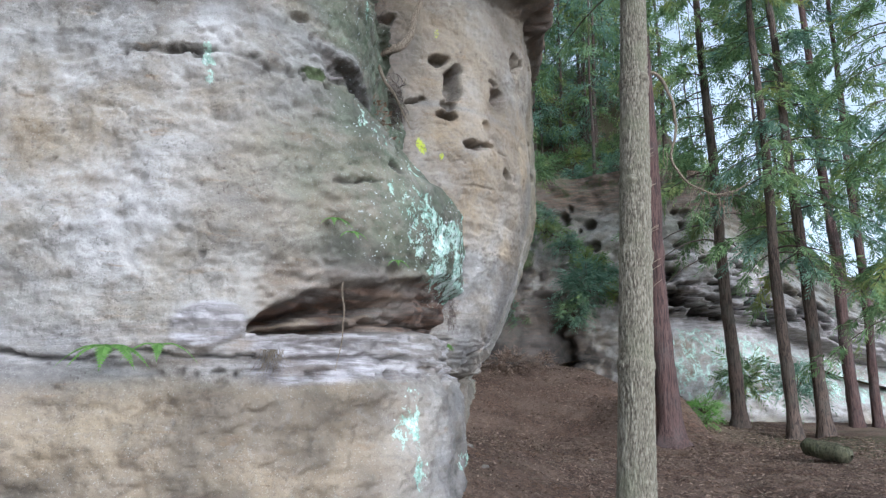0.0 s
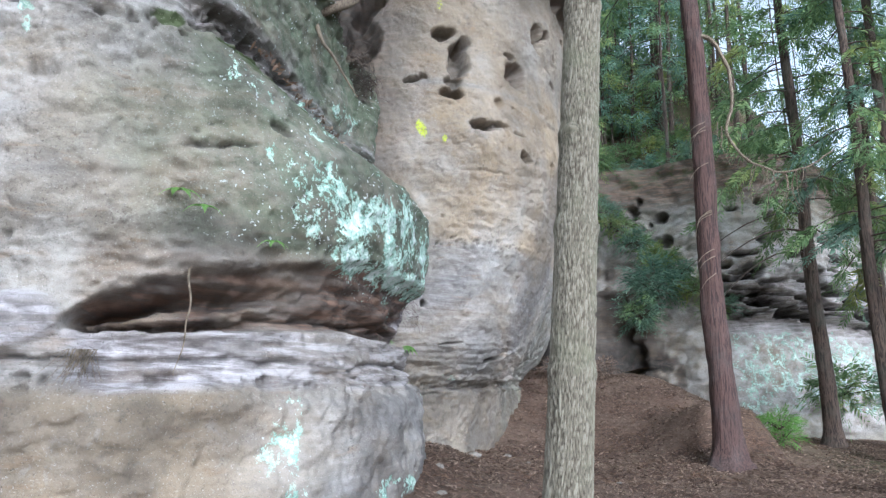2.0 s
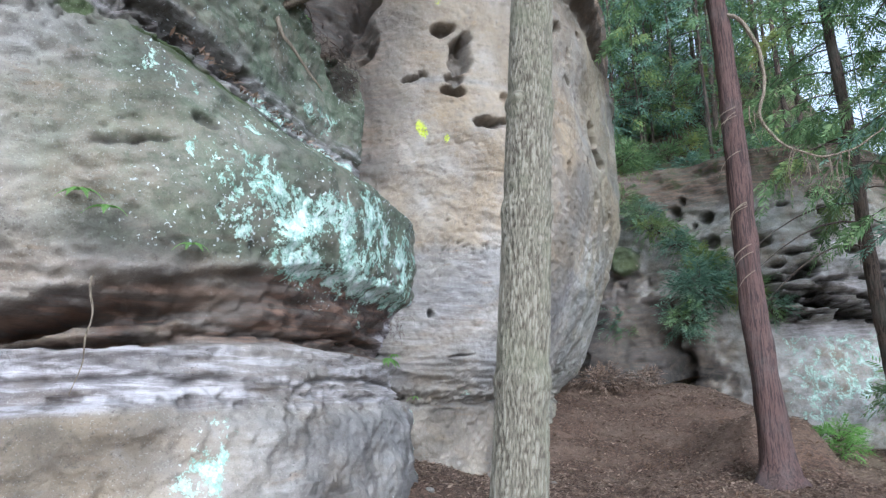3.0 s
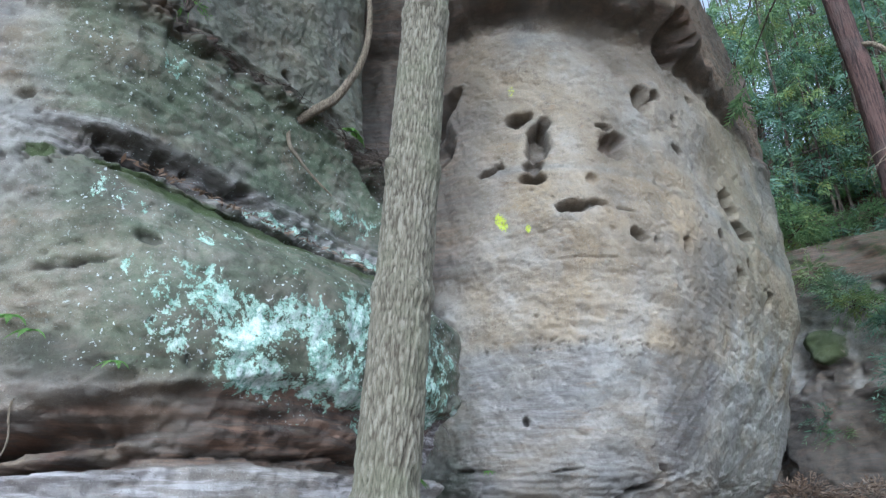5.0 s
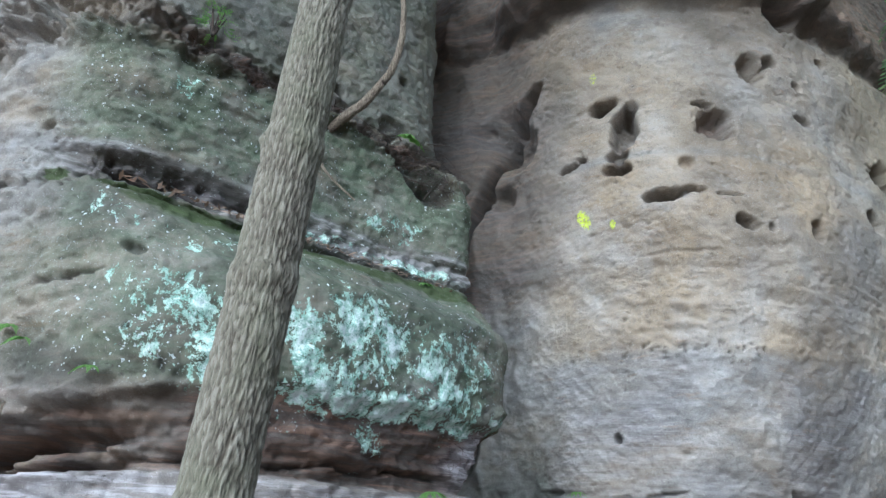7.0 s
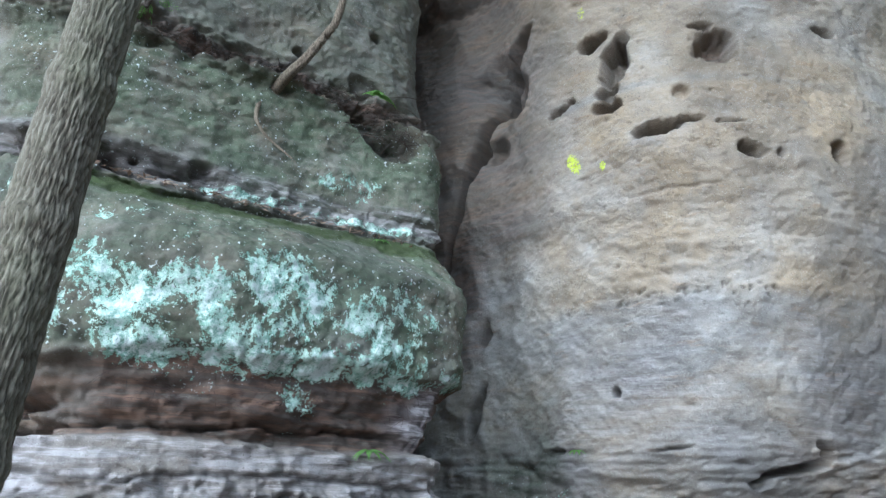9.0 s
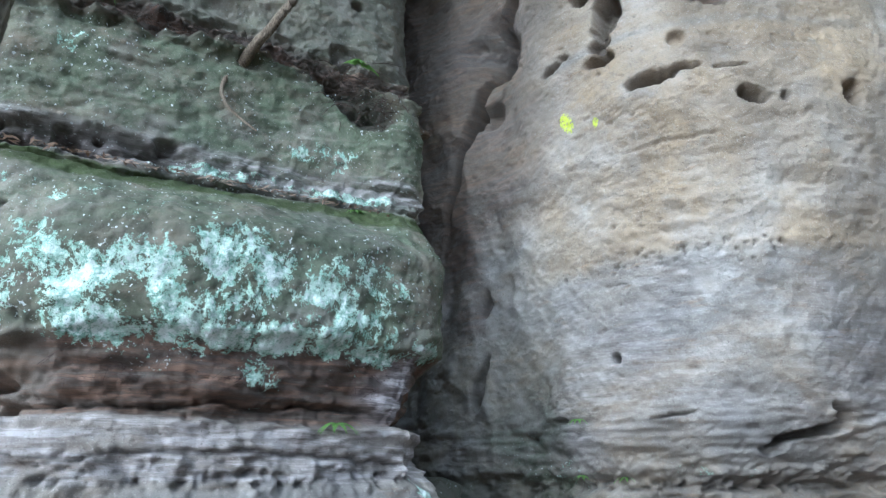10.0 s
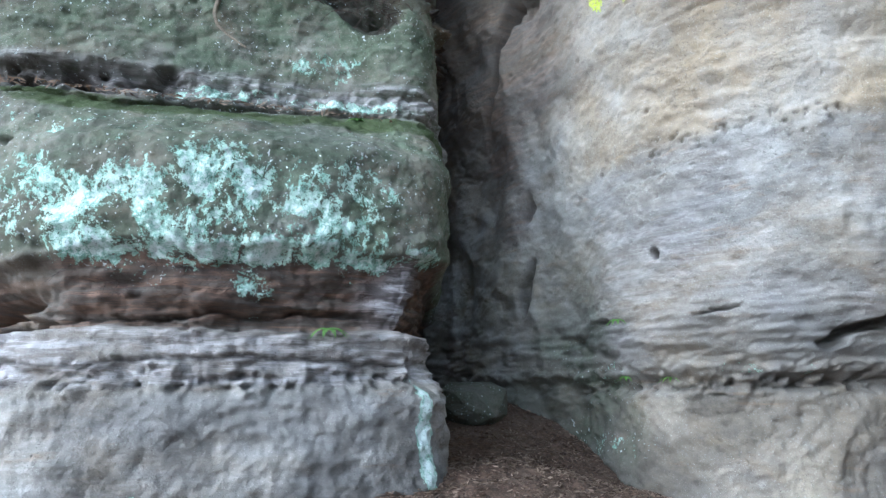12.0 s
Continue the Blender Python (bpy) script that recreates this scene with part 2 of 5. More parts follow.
gx = spaced([(-400, -60, 40), (-60, -12, 4), (-12, -4, 0.4), (-4, 9, 0.06), (9, 25, 0.2), (25, 60, 2.5), (60, 400, 40)])
gy = spaced([(-400, -60, 40), (-60, -8, 4), (-8, 3, 0.4), (3, 18, 0.06), (18, 30, 0.15), (30, 60, 2), (60, 400, 40)])
X, Y = np.meshgrid(gx, gy, indexing="ij")
Z = ground_height(X, Y)
ground = mesh_object("ground", np.stack([X, Y, Z], -1).reshape(-1, 3), grid_faces(len(gx), len(gy)), SOIL)
p = np.stack([X.ravel(), Y.ravel(), 0 * X.ravel()], 1)
give(ground, "moss", np.clip(fbm(p, 0.5, 4) - 0.15, 0, 1) * step(X.ravel(), 4, 9))
tagged(ground, "brown forest floor of needle litter and dead leaves", "ground", kind="structure")


# ---- cliffs ----
def curve_through(points, per=120):
    """Catmull-Rom plan curve: per points for each stretch between two stations."""
    P = np.array(points, float)
    P = np.vstack([2 * P[0] - P[1], P, 2 * P[-1] - P[-2]])
    t = np.linspace(0, 1, per, endpoint=False)[:, None]
    out = []
    for i in range(1, len(P) - 2):
        a, b, c, e = P[i - 1], P[i], P[i + 1], P[i + 2]
        out.append(0.5 * (2 * b + (c - a) * t + (2 * a - 5 * b + 4 * c - e) * t * t + (3 * b - a - 3 * c + e) * t ** 3))
    return np.vstack(out + [P[-2:-1]])


class Cliff:
    """A rock face lofted through plan outlines at a few heights; the open air lies to the right of each outline's run."""

    def __init__(self, levels, main, near, z_low, z_high, ds, dz, coarse=0.3, ease=0.05):
        curves = [curve_through(pts) for _, pts in levels]
        heights = [z for z, _ in levels]
        self.xy0 = curves[main]
        self.s0 = np.concatenate([[0], np.cumsum(np.hypot(*np.diff(self.xy0, axis=0).T))])
        a, b = self.at(*near[0]), self.at(*near[1])
        s = np.concatenate([np.arange(0, a, coarse), np.arange(a, b, ds), np.arange(b, self.s0[-1], coarse)])
        z = np.arange(z_low, z_high, dz)
        self.shape = (len(s), len(z))
        plan = np.array([[np.interp(s, self.s0, c[:, i]) for i in (0, 1)] for c in curves])
        P = np.zeros((len(s), len(z), 2))
        for k in range(len(levels)):
            w = np.mean([np.interp(z + e, heights, np.eye(len(levels))[k]) for e in np.linspace(-ease, ease, 9)], axis=0)
            P += plan[k].T[:, None, :] * w[None, :, None]
        t = np.gradient(P, axis=0)
        k = 6
        t = np.mean([np.roll(np.pad(t, ((k, k), (0, 0), (0, 0)), mode="edge"), j, axis=0)[k:-k] for j in range(-k, k + 1)], axis=0)
        t /= np.linalg.norm(t, axis=2)[..., None] + 1e-9
        S, Z = np.meshgrid(s, z, indexing="ij")
        self.s, self.z, self.xy = S.ravel(), Z.ravel(), P.reshape(-1, 2)
        self.n = np.stack([t[..., 1], -t[..., 0]], -1).reshape(-1, 2)
        self.p = np.column_stack([self.xy, self.z])
        self.off = np.zeros(len(self.s))
        self.attr = {k: np.zeros(len(self.s)) for k in ("warm", "green", "brown", "violet", "pale", "dark", "lichen", "moss", "paint")}
        self.wob = np.stack([fbm(self.p + 31, 2.2, 3), fbm(self.p + 57, 2.2, 3)], 1)
        self.fret = fbm(self.p + 83, 7.0, 3, 0.6)

    def at(self, x, y):
        return self.s0[np.argmin(np.hypot(self.xy0[:, 0] - x, self.xy0[:, 1] - y))]

    def where(self, x, y, z):
        """Run along the face of the place on it that is nearest to a point."""
        rows = np.abs(self.z - z) < 0.06
        return self.s[rows][np.argmin(np.hypot(self.xy[rows, 0] - x, self.xy[rows, 1] - y))]

    def mark(self, kind, amount):
        self.attr[kind] = np.maximum(self.attr[kind], amount)

    def spot(self, x, y, z, w, h, turn=0.0, wobble=0.25, power=2.0):
        """Distance, 1 at the rim, from the middle of an oval w by h on the face."""
        u, v = self.s - self.where(x, y, z), self.z - z
        c, q = math.cos(radians(turn)), math.sin(radians(turn))
        a = (c * u + q * v) / (w / 2) + wobble * self.wob[:, 0]
        b = (-q * u + c * v) / (h / 2) + wobble * self.wob[:, 1]
        return (np.abs(a) ** power + np.abs(b) ** power) ** (1 / power)

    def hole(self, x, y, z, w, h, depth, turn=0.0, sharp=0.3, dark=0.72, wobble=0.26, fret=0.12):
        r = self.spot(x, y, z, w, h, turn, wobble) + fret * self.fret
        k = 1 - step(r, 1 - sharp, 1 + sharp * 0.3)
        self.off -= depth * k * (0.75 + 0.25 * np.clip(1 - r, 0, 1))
        # the hole's inner shade is painted into the colour, besides its depth
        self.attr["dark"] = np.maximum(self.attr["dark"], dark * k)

    def patch(self, kind, x, y, z, w, h, amount=1.0, turn=0.0, soft=0.5, wobble=0.4):
        k = amount * (1 - step(self.spot(x, y, z, w, h, turn, wobble), 1 - soft, 1 + soft))
        self.attr[kind] = np.maximum(self.attr[kind], k)

    def seam(self, x0, y0, z0, x1, y1, z1, thick, depth, dark=0.7, soft=0.08):
        """A crack or recessed bed from one place on the face to another."""
        a, b = self.where(x0, y0, z0), self.where(x1, y1, z1)
        lo, hi = min(a, b), max(a, b)
        line = np.interp(self.s, [lo, hi], [z0, z1] if a < b else [z1, z0]) + 0.05 * self.wob[:, 0]
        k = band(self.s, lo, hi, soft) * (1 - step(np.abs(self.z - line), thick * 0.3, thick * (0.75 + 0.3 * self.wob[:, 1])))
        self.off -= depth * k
        # shade inside the crack or recess goes into the colour too
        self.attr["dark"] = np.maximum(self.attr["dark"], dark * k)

    def build(self, name, label):
        pos = np.column_stack([self.xy + self.n * self.off[:, None], self.z])
        ob = mesh_object(name, pos, grid_faces(*self.shape), ROCK)
        for k, v in self.attr.items():
            give(ob, k, v)
        return tagged(ob, label, "rock face", kind="structure")

    def close(self, name, corners, label):
        """Earthy top over the face and plain rock behind it, out to the corners given."""
        pos = np.column_stack([self.xy + self.n * self.off[:, None], self.z]).reshape(*self.shape, 3)
        top = pos[:, -1]
        top = top[::6] if len(top) % 6 == 1 else np.vstack([top[::6], top[-1:]])
        z = float(self.z.max())
        ring = [tuple(p) for p in top] + [(x, y, z) for x, y in corners]
        low = [(ring[len(top) - 1][0], ring[len(top) - 1][1], -0.5)] + [(x, y, -0.5) for x, y in corners] + [(ring[0][0], ring[0][1], -0.5)]
        n = len(ring)
        up = list(range(len(top) - 1, n)) + [0]
        faces = [tuple(range(n))] + [(up[i], up[i + 1], n + i + 1, n + i) for i in range(len(up) - 1)]
        me = bpy.data.meshes.new(name)
        me.from_pydata(ring + low, [], faces)
        me.materials.append(SOIL)
        return tagged(new(name, me), label, "rock top", kind="structure")


# the long block with the slot, whose end face turns to the cleft
END_FACE = [(-14, 3.2), (-8, 4.3), (-4, 4.75), (-2, 4.98), (-1.2, 5.35), (-0.42, 5.95), (0.0, 6.7), (0.17, 7.4), (0.2, 8.2), (0.15, 9.0), (0.03, 9.45), (-0.4, 9.7), (-1.6, 9.9), (-4.2, 10.6), (-5.4, 11.2), (-5.8, 13)]
UPPER_BED = [(-14, 3.2), (-8, 4.3), (-4, 4.75), (-2, 4.95), (-1.35, 5.22), (-0.86, 5.62), (-0.8, 6.4), (-0.84, 7.3), (-0.84, 8.1), (-0.8, 8.8), (-0.68, 9.3), (-0.85, 9.62), (-1.7, 9.9), (-4.2, 10.6), (-5.4, 11.2), (-5.8, 13)]
TOP_BED = [(-14, 3.1), (-8, 4.2), (-4, 4.65), (-2.2, 4.85), (-1.75, 5.2), (-1.45, 5.9), (-1.5, 6.8), (-1.55, 7.5), (-1.6, 8.2), (-1.6, 8.9), (-1.62, 9.4), (-1.8, 9.8), (-2.3, 10.1), (-4.2, 10.6), (-5.4, 11.2), (-5.8, 13)]
A = Cliff([(3.35, END_FACE), (4.05, UPPER_BED), (5.55, UPPER_BED), (5.95, TOP_BED)], 0, ((-4.2, 4.7), (-4.4, 10.7)), -0.3, 10.6, 0.019, 0.019)
sa = A.s
rr0 = random.Random(11)
s_slot0, s_slot1 = A.at(-1.55, 5.17), A.at(-1.4, 5.25)
s_corner, s_side, s_end = A.at(-0.75, 5.68), A.at(0.0, 6.7), A.at(0.0, 9.5)
slot = step(sa, s_slot0, s_slot1) * (1 - 0.55 * step(sa, s_corner - 0.2, s_side - 0.1) + 0.1 * step(sa, s_side, s_side + 0.8) - 0.1 * step(sa, s_side + 1.2, s_end - 0.3))
side = step(sa, s_corner - 0.3, s_side)
shade = step(sa, A.at(-1.6, 5.15), A.at(-0.5, 5.88))
# lower block, thin beds, slot and brow
zw = A.z + 0.035 * fbm(A.p, 0.9, 3) + 0.018 * fbm(A.p, 5.0, 3)
A.off += np.interp(zw, [-0.3, 0.6, 1.30, 1.44, 1.50, 1.66, 1.70, 1.84, 1.90, 2.2, 2.42, 2.6, 3.2], [0.06, 0.06, 0.02, -0.05, -0.14, -0.13, -0.15, -0.12, -0.10, -0.06, -0.03, 0.03, 0.03])
tall = np.interp(A.s, [s_slot0, s_slot0 + 0.25, s_slot0 + 0.6, A.at(-0.4, 5.96), s_side + 0.3], [0.10, 0.38, 0.66, 0.80, 1.06])
zs = 1.83 + (zw - 1.83) / tall
even = np.interp(zs, [1.83, 1.87, 1.99, 2.03, 2.12, 2.30, 2.40, 2.45], [0, 0.62, 0.58, 0.44, 0.42, 0.34, 0.16, 0.0])
A.off -= slot * (1 - side) * np.interp(zs, [1.83, 1.87, 1.93, 1.96, 2.05, 2.10, 2.18, 2.26, 2.40, 2.45], [0, 0.70, 0.66, 0.36, 0.40, 0.75, 0.66, 0.30, 0.13, 0.0]) + slot * side * even
A.off += slot * band(zs, 1.90, 2.2, 0.04) * 0.16 * fbm(A.p + 13, 1.3, 5, 0.6, (1, 1, 3.0))
thin = band(zw, 1.44, 2.42, 0.06)
A.off += thin * (0.22 + 0.78 * np.maximum(slot, 1 - step(zw, 1.6, 1.7)) ) * (0.045 * fbm(A.p, 1.6, 5, 0.6, (1.0, 1.0, 7)) + 0.02 * fbm(A.p, 5, 3, 0.6, (1, 1, 5)))
A.off += 0.08 * fbm(A.p, 0.5, 3) + 0.035 * fbm(A.p, 2.0, 5, 0.55, (1, 1, 1.6)) + 0.013 * fbm(A.p, 8, 4, 0.65)
A.off += 0.05 * band(A.z, 3.4, 4.15, 0.15) * side * fbm(A.p + 3, 2.6, 4, 0.6)
A.off += 0.014 * band(A.z, 4.3, 5.6, 0.1) * fbm(A.p, 1.2, 4, 0.6, (0.6, 0.6, 5))
A.off += 0.05 * (1 - step(A.z, 1.3, 1.45)) * (1 - 0.5 * side) * fbm(A.p + 2, 2.6, 5, 0.6)
pocks = np.clip(fbm(A.p + 29, 5.0, 4, 0.6, (0.8, 0.8, 1.2)) - 0.25, 0, 1)
A.off -= 0.045 * pocks * (1 - 0.6 * side) + 0.012 * np.abs(fbm(A.p + 37, 9.0, 3, 0.6))
A.off += 0.03 * band(A.z, 2.2, 4.2, 0.2) * (1 - side) * fbm(A.p + 2, 3.0, 5, 0.62)
ripple = A.z - 0.22 * (A.s - s_slot0) + 0.05 * fbm(A.p + 61, 1.2, 3)
A.off += 0.016 * (1 - step(A.spot(-1.0, 5.45, 3.0, 1.2, 0.5, 8, 0.2), 0.5, 1.1)) * np.sin(ripple * 42 + 3 * A.wob[:, 0])
# ragged debris-filled bed under the top
A.off += band(A.z, 5.45, 6.4, 0.15) * 0.17 * fbm(A.p, 2.6, 5, 0.65, (1, 1, 2))
# rolled, cross-bedded lump beside the slot
lump = 1 - step(A.spot(-1.82, 5.04, 1.84, 0.68, 0.40, 8, 0.1), 0.7, 1.05)
grooves = np.sin((A.z + 0.3 * (A.s - s_slot0) + 0.5 * (A.s - s_slot0) ** 2) * 62 + 7 * A.wob[:, 0]) * np.clip(0.6 + A.wob[:, 1], 0.1, 1)
A.off += lump * (0.10 + 0.022 * grooves)
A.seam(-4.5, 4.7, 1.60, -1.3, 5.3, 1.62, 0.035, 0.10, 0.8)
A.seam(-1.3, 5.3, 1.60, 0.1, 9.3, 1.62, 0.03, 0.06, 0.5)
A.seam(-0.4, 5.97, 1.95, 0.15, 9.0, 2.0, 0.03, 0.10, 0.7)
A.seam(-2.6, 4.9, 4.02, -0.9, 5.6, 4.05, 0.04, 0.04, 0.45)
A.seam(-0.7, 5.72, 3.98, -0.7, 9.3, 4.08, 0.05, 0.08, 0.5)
lip = band(A.z, 4.06, 4.34, 0.03) * shade
A.off += lip * (0.07 * fbm(A.p + 71, 3.2, 5, 0.65, (1, 1, 1.6)) - 0.02)
A.off += band(zs, 2.36, 2.6, 0.05) * slot * 0.07 * fbm(A.p + 73, 3.0, 5, 0.65)
A.off += band(zw, 1.36, 1.60, 0.04) * (0.3 + 0.7 * side) * 0.06 * fbm(A.p + 75, 5.0, 4, 0.65)
A.seam(-0.95, 5.48, 3.13, -0.55, 5.83, 3.25, 0.03, 0.05, 0.7)
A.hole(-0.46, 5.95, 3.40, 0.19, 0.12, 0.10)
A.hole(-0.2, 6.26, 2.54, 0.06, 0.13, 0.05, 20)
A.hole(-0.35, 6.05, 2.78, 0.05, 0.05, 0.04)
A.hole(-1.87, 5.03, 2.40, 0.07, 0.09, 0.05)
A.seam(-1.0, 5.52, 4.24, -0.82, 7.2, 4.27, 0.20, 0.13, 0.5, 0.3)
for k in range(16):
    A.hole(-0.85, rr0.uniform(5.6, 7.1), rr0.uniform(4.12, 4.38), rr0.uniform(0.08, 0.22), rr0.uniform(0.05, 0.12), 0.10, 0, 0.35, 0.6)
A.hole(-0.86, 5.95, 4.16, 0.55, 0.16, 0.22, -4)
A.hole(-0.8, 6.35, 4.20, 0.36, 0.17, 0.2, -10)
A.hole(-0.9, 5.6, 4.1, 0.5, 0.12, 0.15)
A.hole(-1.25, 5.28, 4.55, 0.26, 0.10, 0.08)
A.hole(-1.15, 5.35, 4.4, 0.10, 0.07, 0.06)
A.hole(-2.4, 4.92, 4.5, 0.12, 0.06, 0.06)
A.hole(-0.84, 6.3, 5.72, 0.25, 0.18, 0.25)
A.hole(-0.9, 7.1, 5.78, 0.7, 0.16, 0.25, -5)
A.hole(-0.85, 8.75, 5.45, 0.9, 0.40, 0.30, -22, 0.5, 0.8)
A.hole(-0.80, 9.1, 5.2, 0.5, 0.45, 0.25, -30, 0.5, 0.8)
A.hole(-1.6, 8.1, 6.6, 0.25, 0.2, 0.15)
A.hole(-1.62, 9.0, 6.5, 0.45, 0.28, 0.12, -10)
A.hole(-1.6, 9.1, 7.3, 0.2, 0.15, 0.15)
rr = random.Random(3)
for k in range(46):
    y = rr.uniform(4.9, 9.3)
    x = np.interp(y, [4.9, 5.95, 6.7, 9.3], [-2.2, -0.42, 0.0, 0.1])
    A.hole(x, y, rr.uniform(1.40, 1.50), rr.uniform(0.05, 0.13), rr.uniform(0.04, 0.09), rr.uniform(0.05, 0.10), 0, 0.3, 0.4)
for k in range(40):
    x = rr.uniform(-3.2, -0.5)
    A.hole(x, 5.2, rr.uniform(2.4, 4.6), rr.uniform(0.02, 0.06), rr.uniform(0.02, 0.05), 0.03, 0, 0.5, 0.5)
for k in range(24):
    x = rr.uniform(-2.6, -0.6)
    A.hole(x, 5.2, 4.02 + rr.uniform(-0.05, 0.08), rr.uniform(0.05, 0.16), rr.uniform(0.03, 0.07), 0.07, 0, 0.5, 0.8)
A.mark("green", np.clip(np.maximum(side, 0.85 * shade) * band(A.z, 2.42, 5.6, 0.1) + 0.6 * side * step(A.z, 5.9, 6.1), 0, 1) * 0.92)
A.mark("green", 0.5 * (1 - step(A.spot(-0.95, 5.5, 3.3, 1.7, 1.3), 0.3, 1.3)))
A.mark("dark", 0.35 * shade * band(A.z, 2.4, 4.2, 0.2) * np.clip(0.5 + fbm(A.p + 15, 1.2, 4), 0, 1))
A.mark("dark", 0.6 * (1 - side) * band(A.z, 4.3, 5.6, 0.3) * np.clip(0.2 + fbm(A.p + 19, 1.6, 4, 0.6, (0.6, 0.6, 2)), 0, 1))
bench = slot * band(zs, 1.95, 2.07, 0.03) * step(fbm(A.p + 17, 1.6, 3), -0.5, 0.4)
bench = bench * (1 - side)
A.mark("warm", bench * 0.9)
A.mark("brown", (1 - 0.65 * bench) * slot * band(zs, 1.86, 2.42, 0.05) * 0.95)
A.mark("brown", band(zs, 1.86, 2.42, 0.05) * step(sa, s_corner - 0.2, s_side) * 0.95)
A.mark("brown", 0.25 * slot * thin * (1 - band(zw, 1.42, 1.86, 0.05)))
A.mark("violet", band(zw, 1.42, 1.84, 0.05) * (0.35 + 0.6 * slot))
A.mark("violet", side * (1 - step(A.z, 1.3, 1.45)) * 0.2)
A.mark("pale", side * (1 - step(A.z, 1.3, 1.45)) * 0.5)
A.mark("violet", lump)
A.mark("dark", 0.55 * lump * np.clip(-grooves, 0, 1) ** 2)
A.mark("warm", (1 - side) * (1 - step(A.z, 1.3, 1.5)) * 0.75)
A.mark("pale", (1 - shade) * band(A.z, 1.75, 4.6, 0.2) * np.clip(0.75 + 0.6 * fbm(A.p + 21, 0.5, 3), 0, 1))
A.mark("dark", (1 - step(A.z, 1.3, 1.5)) * 0.75 * np.clip(0.5 + 0.9 * fbm(A.p + 11, 1.4, 5), 0, 1))
A.mark("dark", 0.5 * (1 - side) * (1 - step(A.z, 0.35, 0.8)) * np.clip(0.6 + fbm(A.p + 23, 1.0, 4), 0, 1))
A.mark("warm", (1 - side) * band(A.z, 2.6, 3.8, 0.3) * 0.35)
A.mark("dark", band(A.z, 5.55, 6.35, 0.15) * 0.8 * side * np.clip(0.7 + 0.8 * fbm(A.p + 7, 2.0, 4), 0, 1))
A.mark("violet", shade * band(A.z, 4.08, 4.42, 0.06) * 0.6)
A.mark("brown", band(A.z, 5.55, 6.3, 0.15) * side)
A.mark("dark", side * step(A.z, 6.2, 6.5) * 0.25)
A.patch("dark", -0.75, 5.7, 2.45, 0.9, 0.35, 0.6)
A.patch("lichen", 0.1, 6.95, 2.8, 1.6, 0.95, 0.95)
A.patch("lichen", 0.2, 7.7, 2.85, 2.0, 1.15, 1.0)
A.patch("lichen", 0.18, 8.6, 2.85, 1.6, 0.95, 0.85)
A.patch("lichen", 0.15, 8.0, 2.47, 3.2, 0.24, 1.15)
A.patch("lichen", -0.3, 6.2, 3.0, 1.0, 0.7, 0.85)
A.patch("lichen", -0.1, 6.6, 3.45, 1.4, 0.5, 0.6)
A.patch("lichen", -0.5, 5.9, 3.75, 0.7, 0.4, 0.5)
A.patch("lichen", -0.75, 7.7, 4.21, 2.4, 0.15, 0.95, 0, 0.5)
A.patch("lichen", -0.7, 8.75, 4.2, 1.1, 0.17, 1.05, 0, 0.5)
A.patch("lichen", -0.8, 6.6, 4.18, 1.2, 0.2, 0.55)
A.patch("brown", -0.8, 6.2, 4.2, 1.6, 0.32, 0.6)
A.patch("lichen", -0.8, 8.5, 4.6, 1.0, 0.35, 0.6)
A.patch("lichen", -0.85, 6.2, 5.2, 0.5, 0.35, 0.7)
A.patch("lichen", 0.07, 9.38, 1.0, 0.20, 0.85, 1.35, 4, 0.4, 0.3)
A.patch("lichen", -0.35, 6.05, 1.0, 0.5, 1.0, 0.8)
A.patch("lichen", -1.9, 5.0, 3.9, 0.12, 0.5, 1.0, 0, 0.4)
A.patch("lichen", 0.12, 7.6, 0.55, 1.6, 0.25, 0.8)
A.mark("moss", side * band(A.z, 3.75, 4.06, 0.1) * 0.8)
A.patch("violet", 0.06, 9.25, 2.15, 0.7, 0.5, 0.95)
A.patch("moss", -1.1, 5.4, 4.08, 0.5, 0.14, 0.9)
A.patch("moss", -0.8, 6.0, 4.04, 0.8, 0.08, 0.8)
A.build("rock_wall_west", "weathered sandstone wall with a deep brown horizontal slot and mint lichen")
A.close("rock_wall_top", [(-14, 13)], "needle-covered top of the sandstone wall")

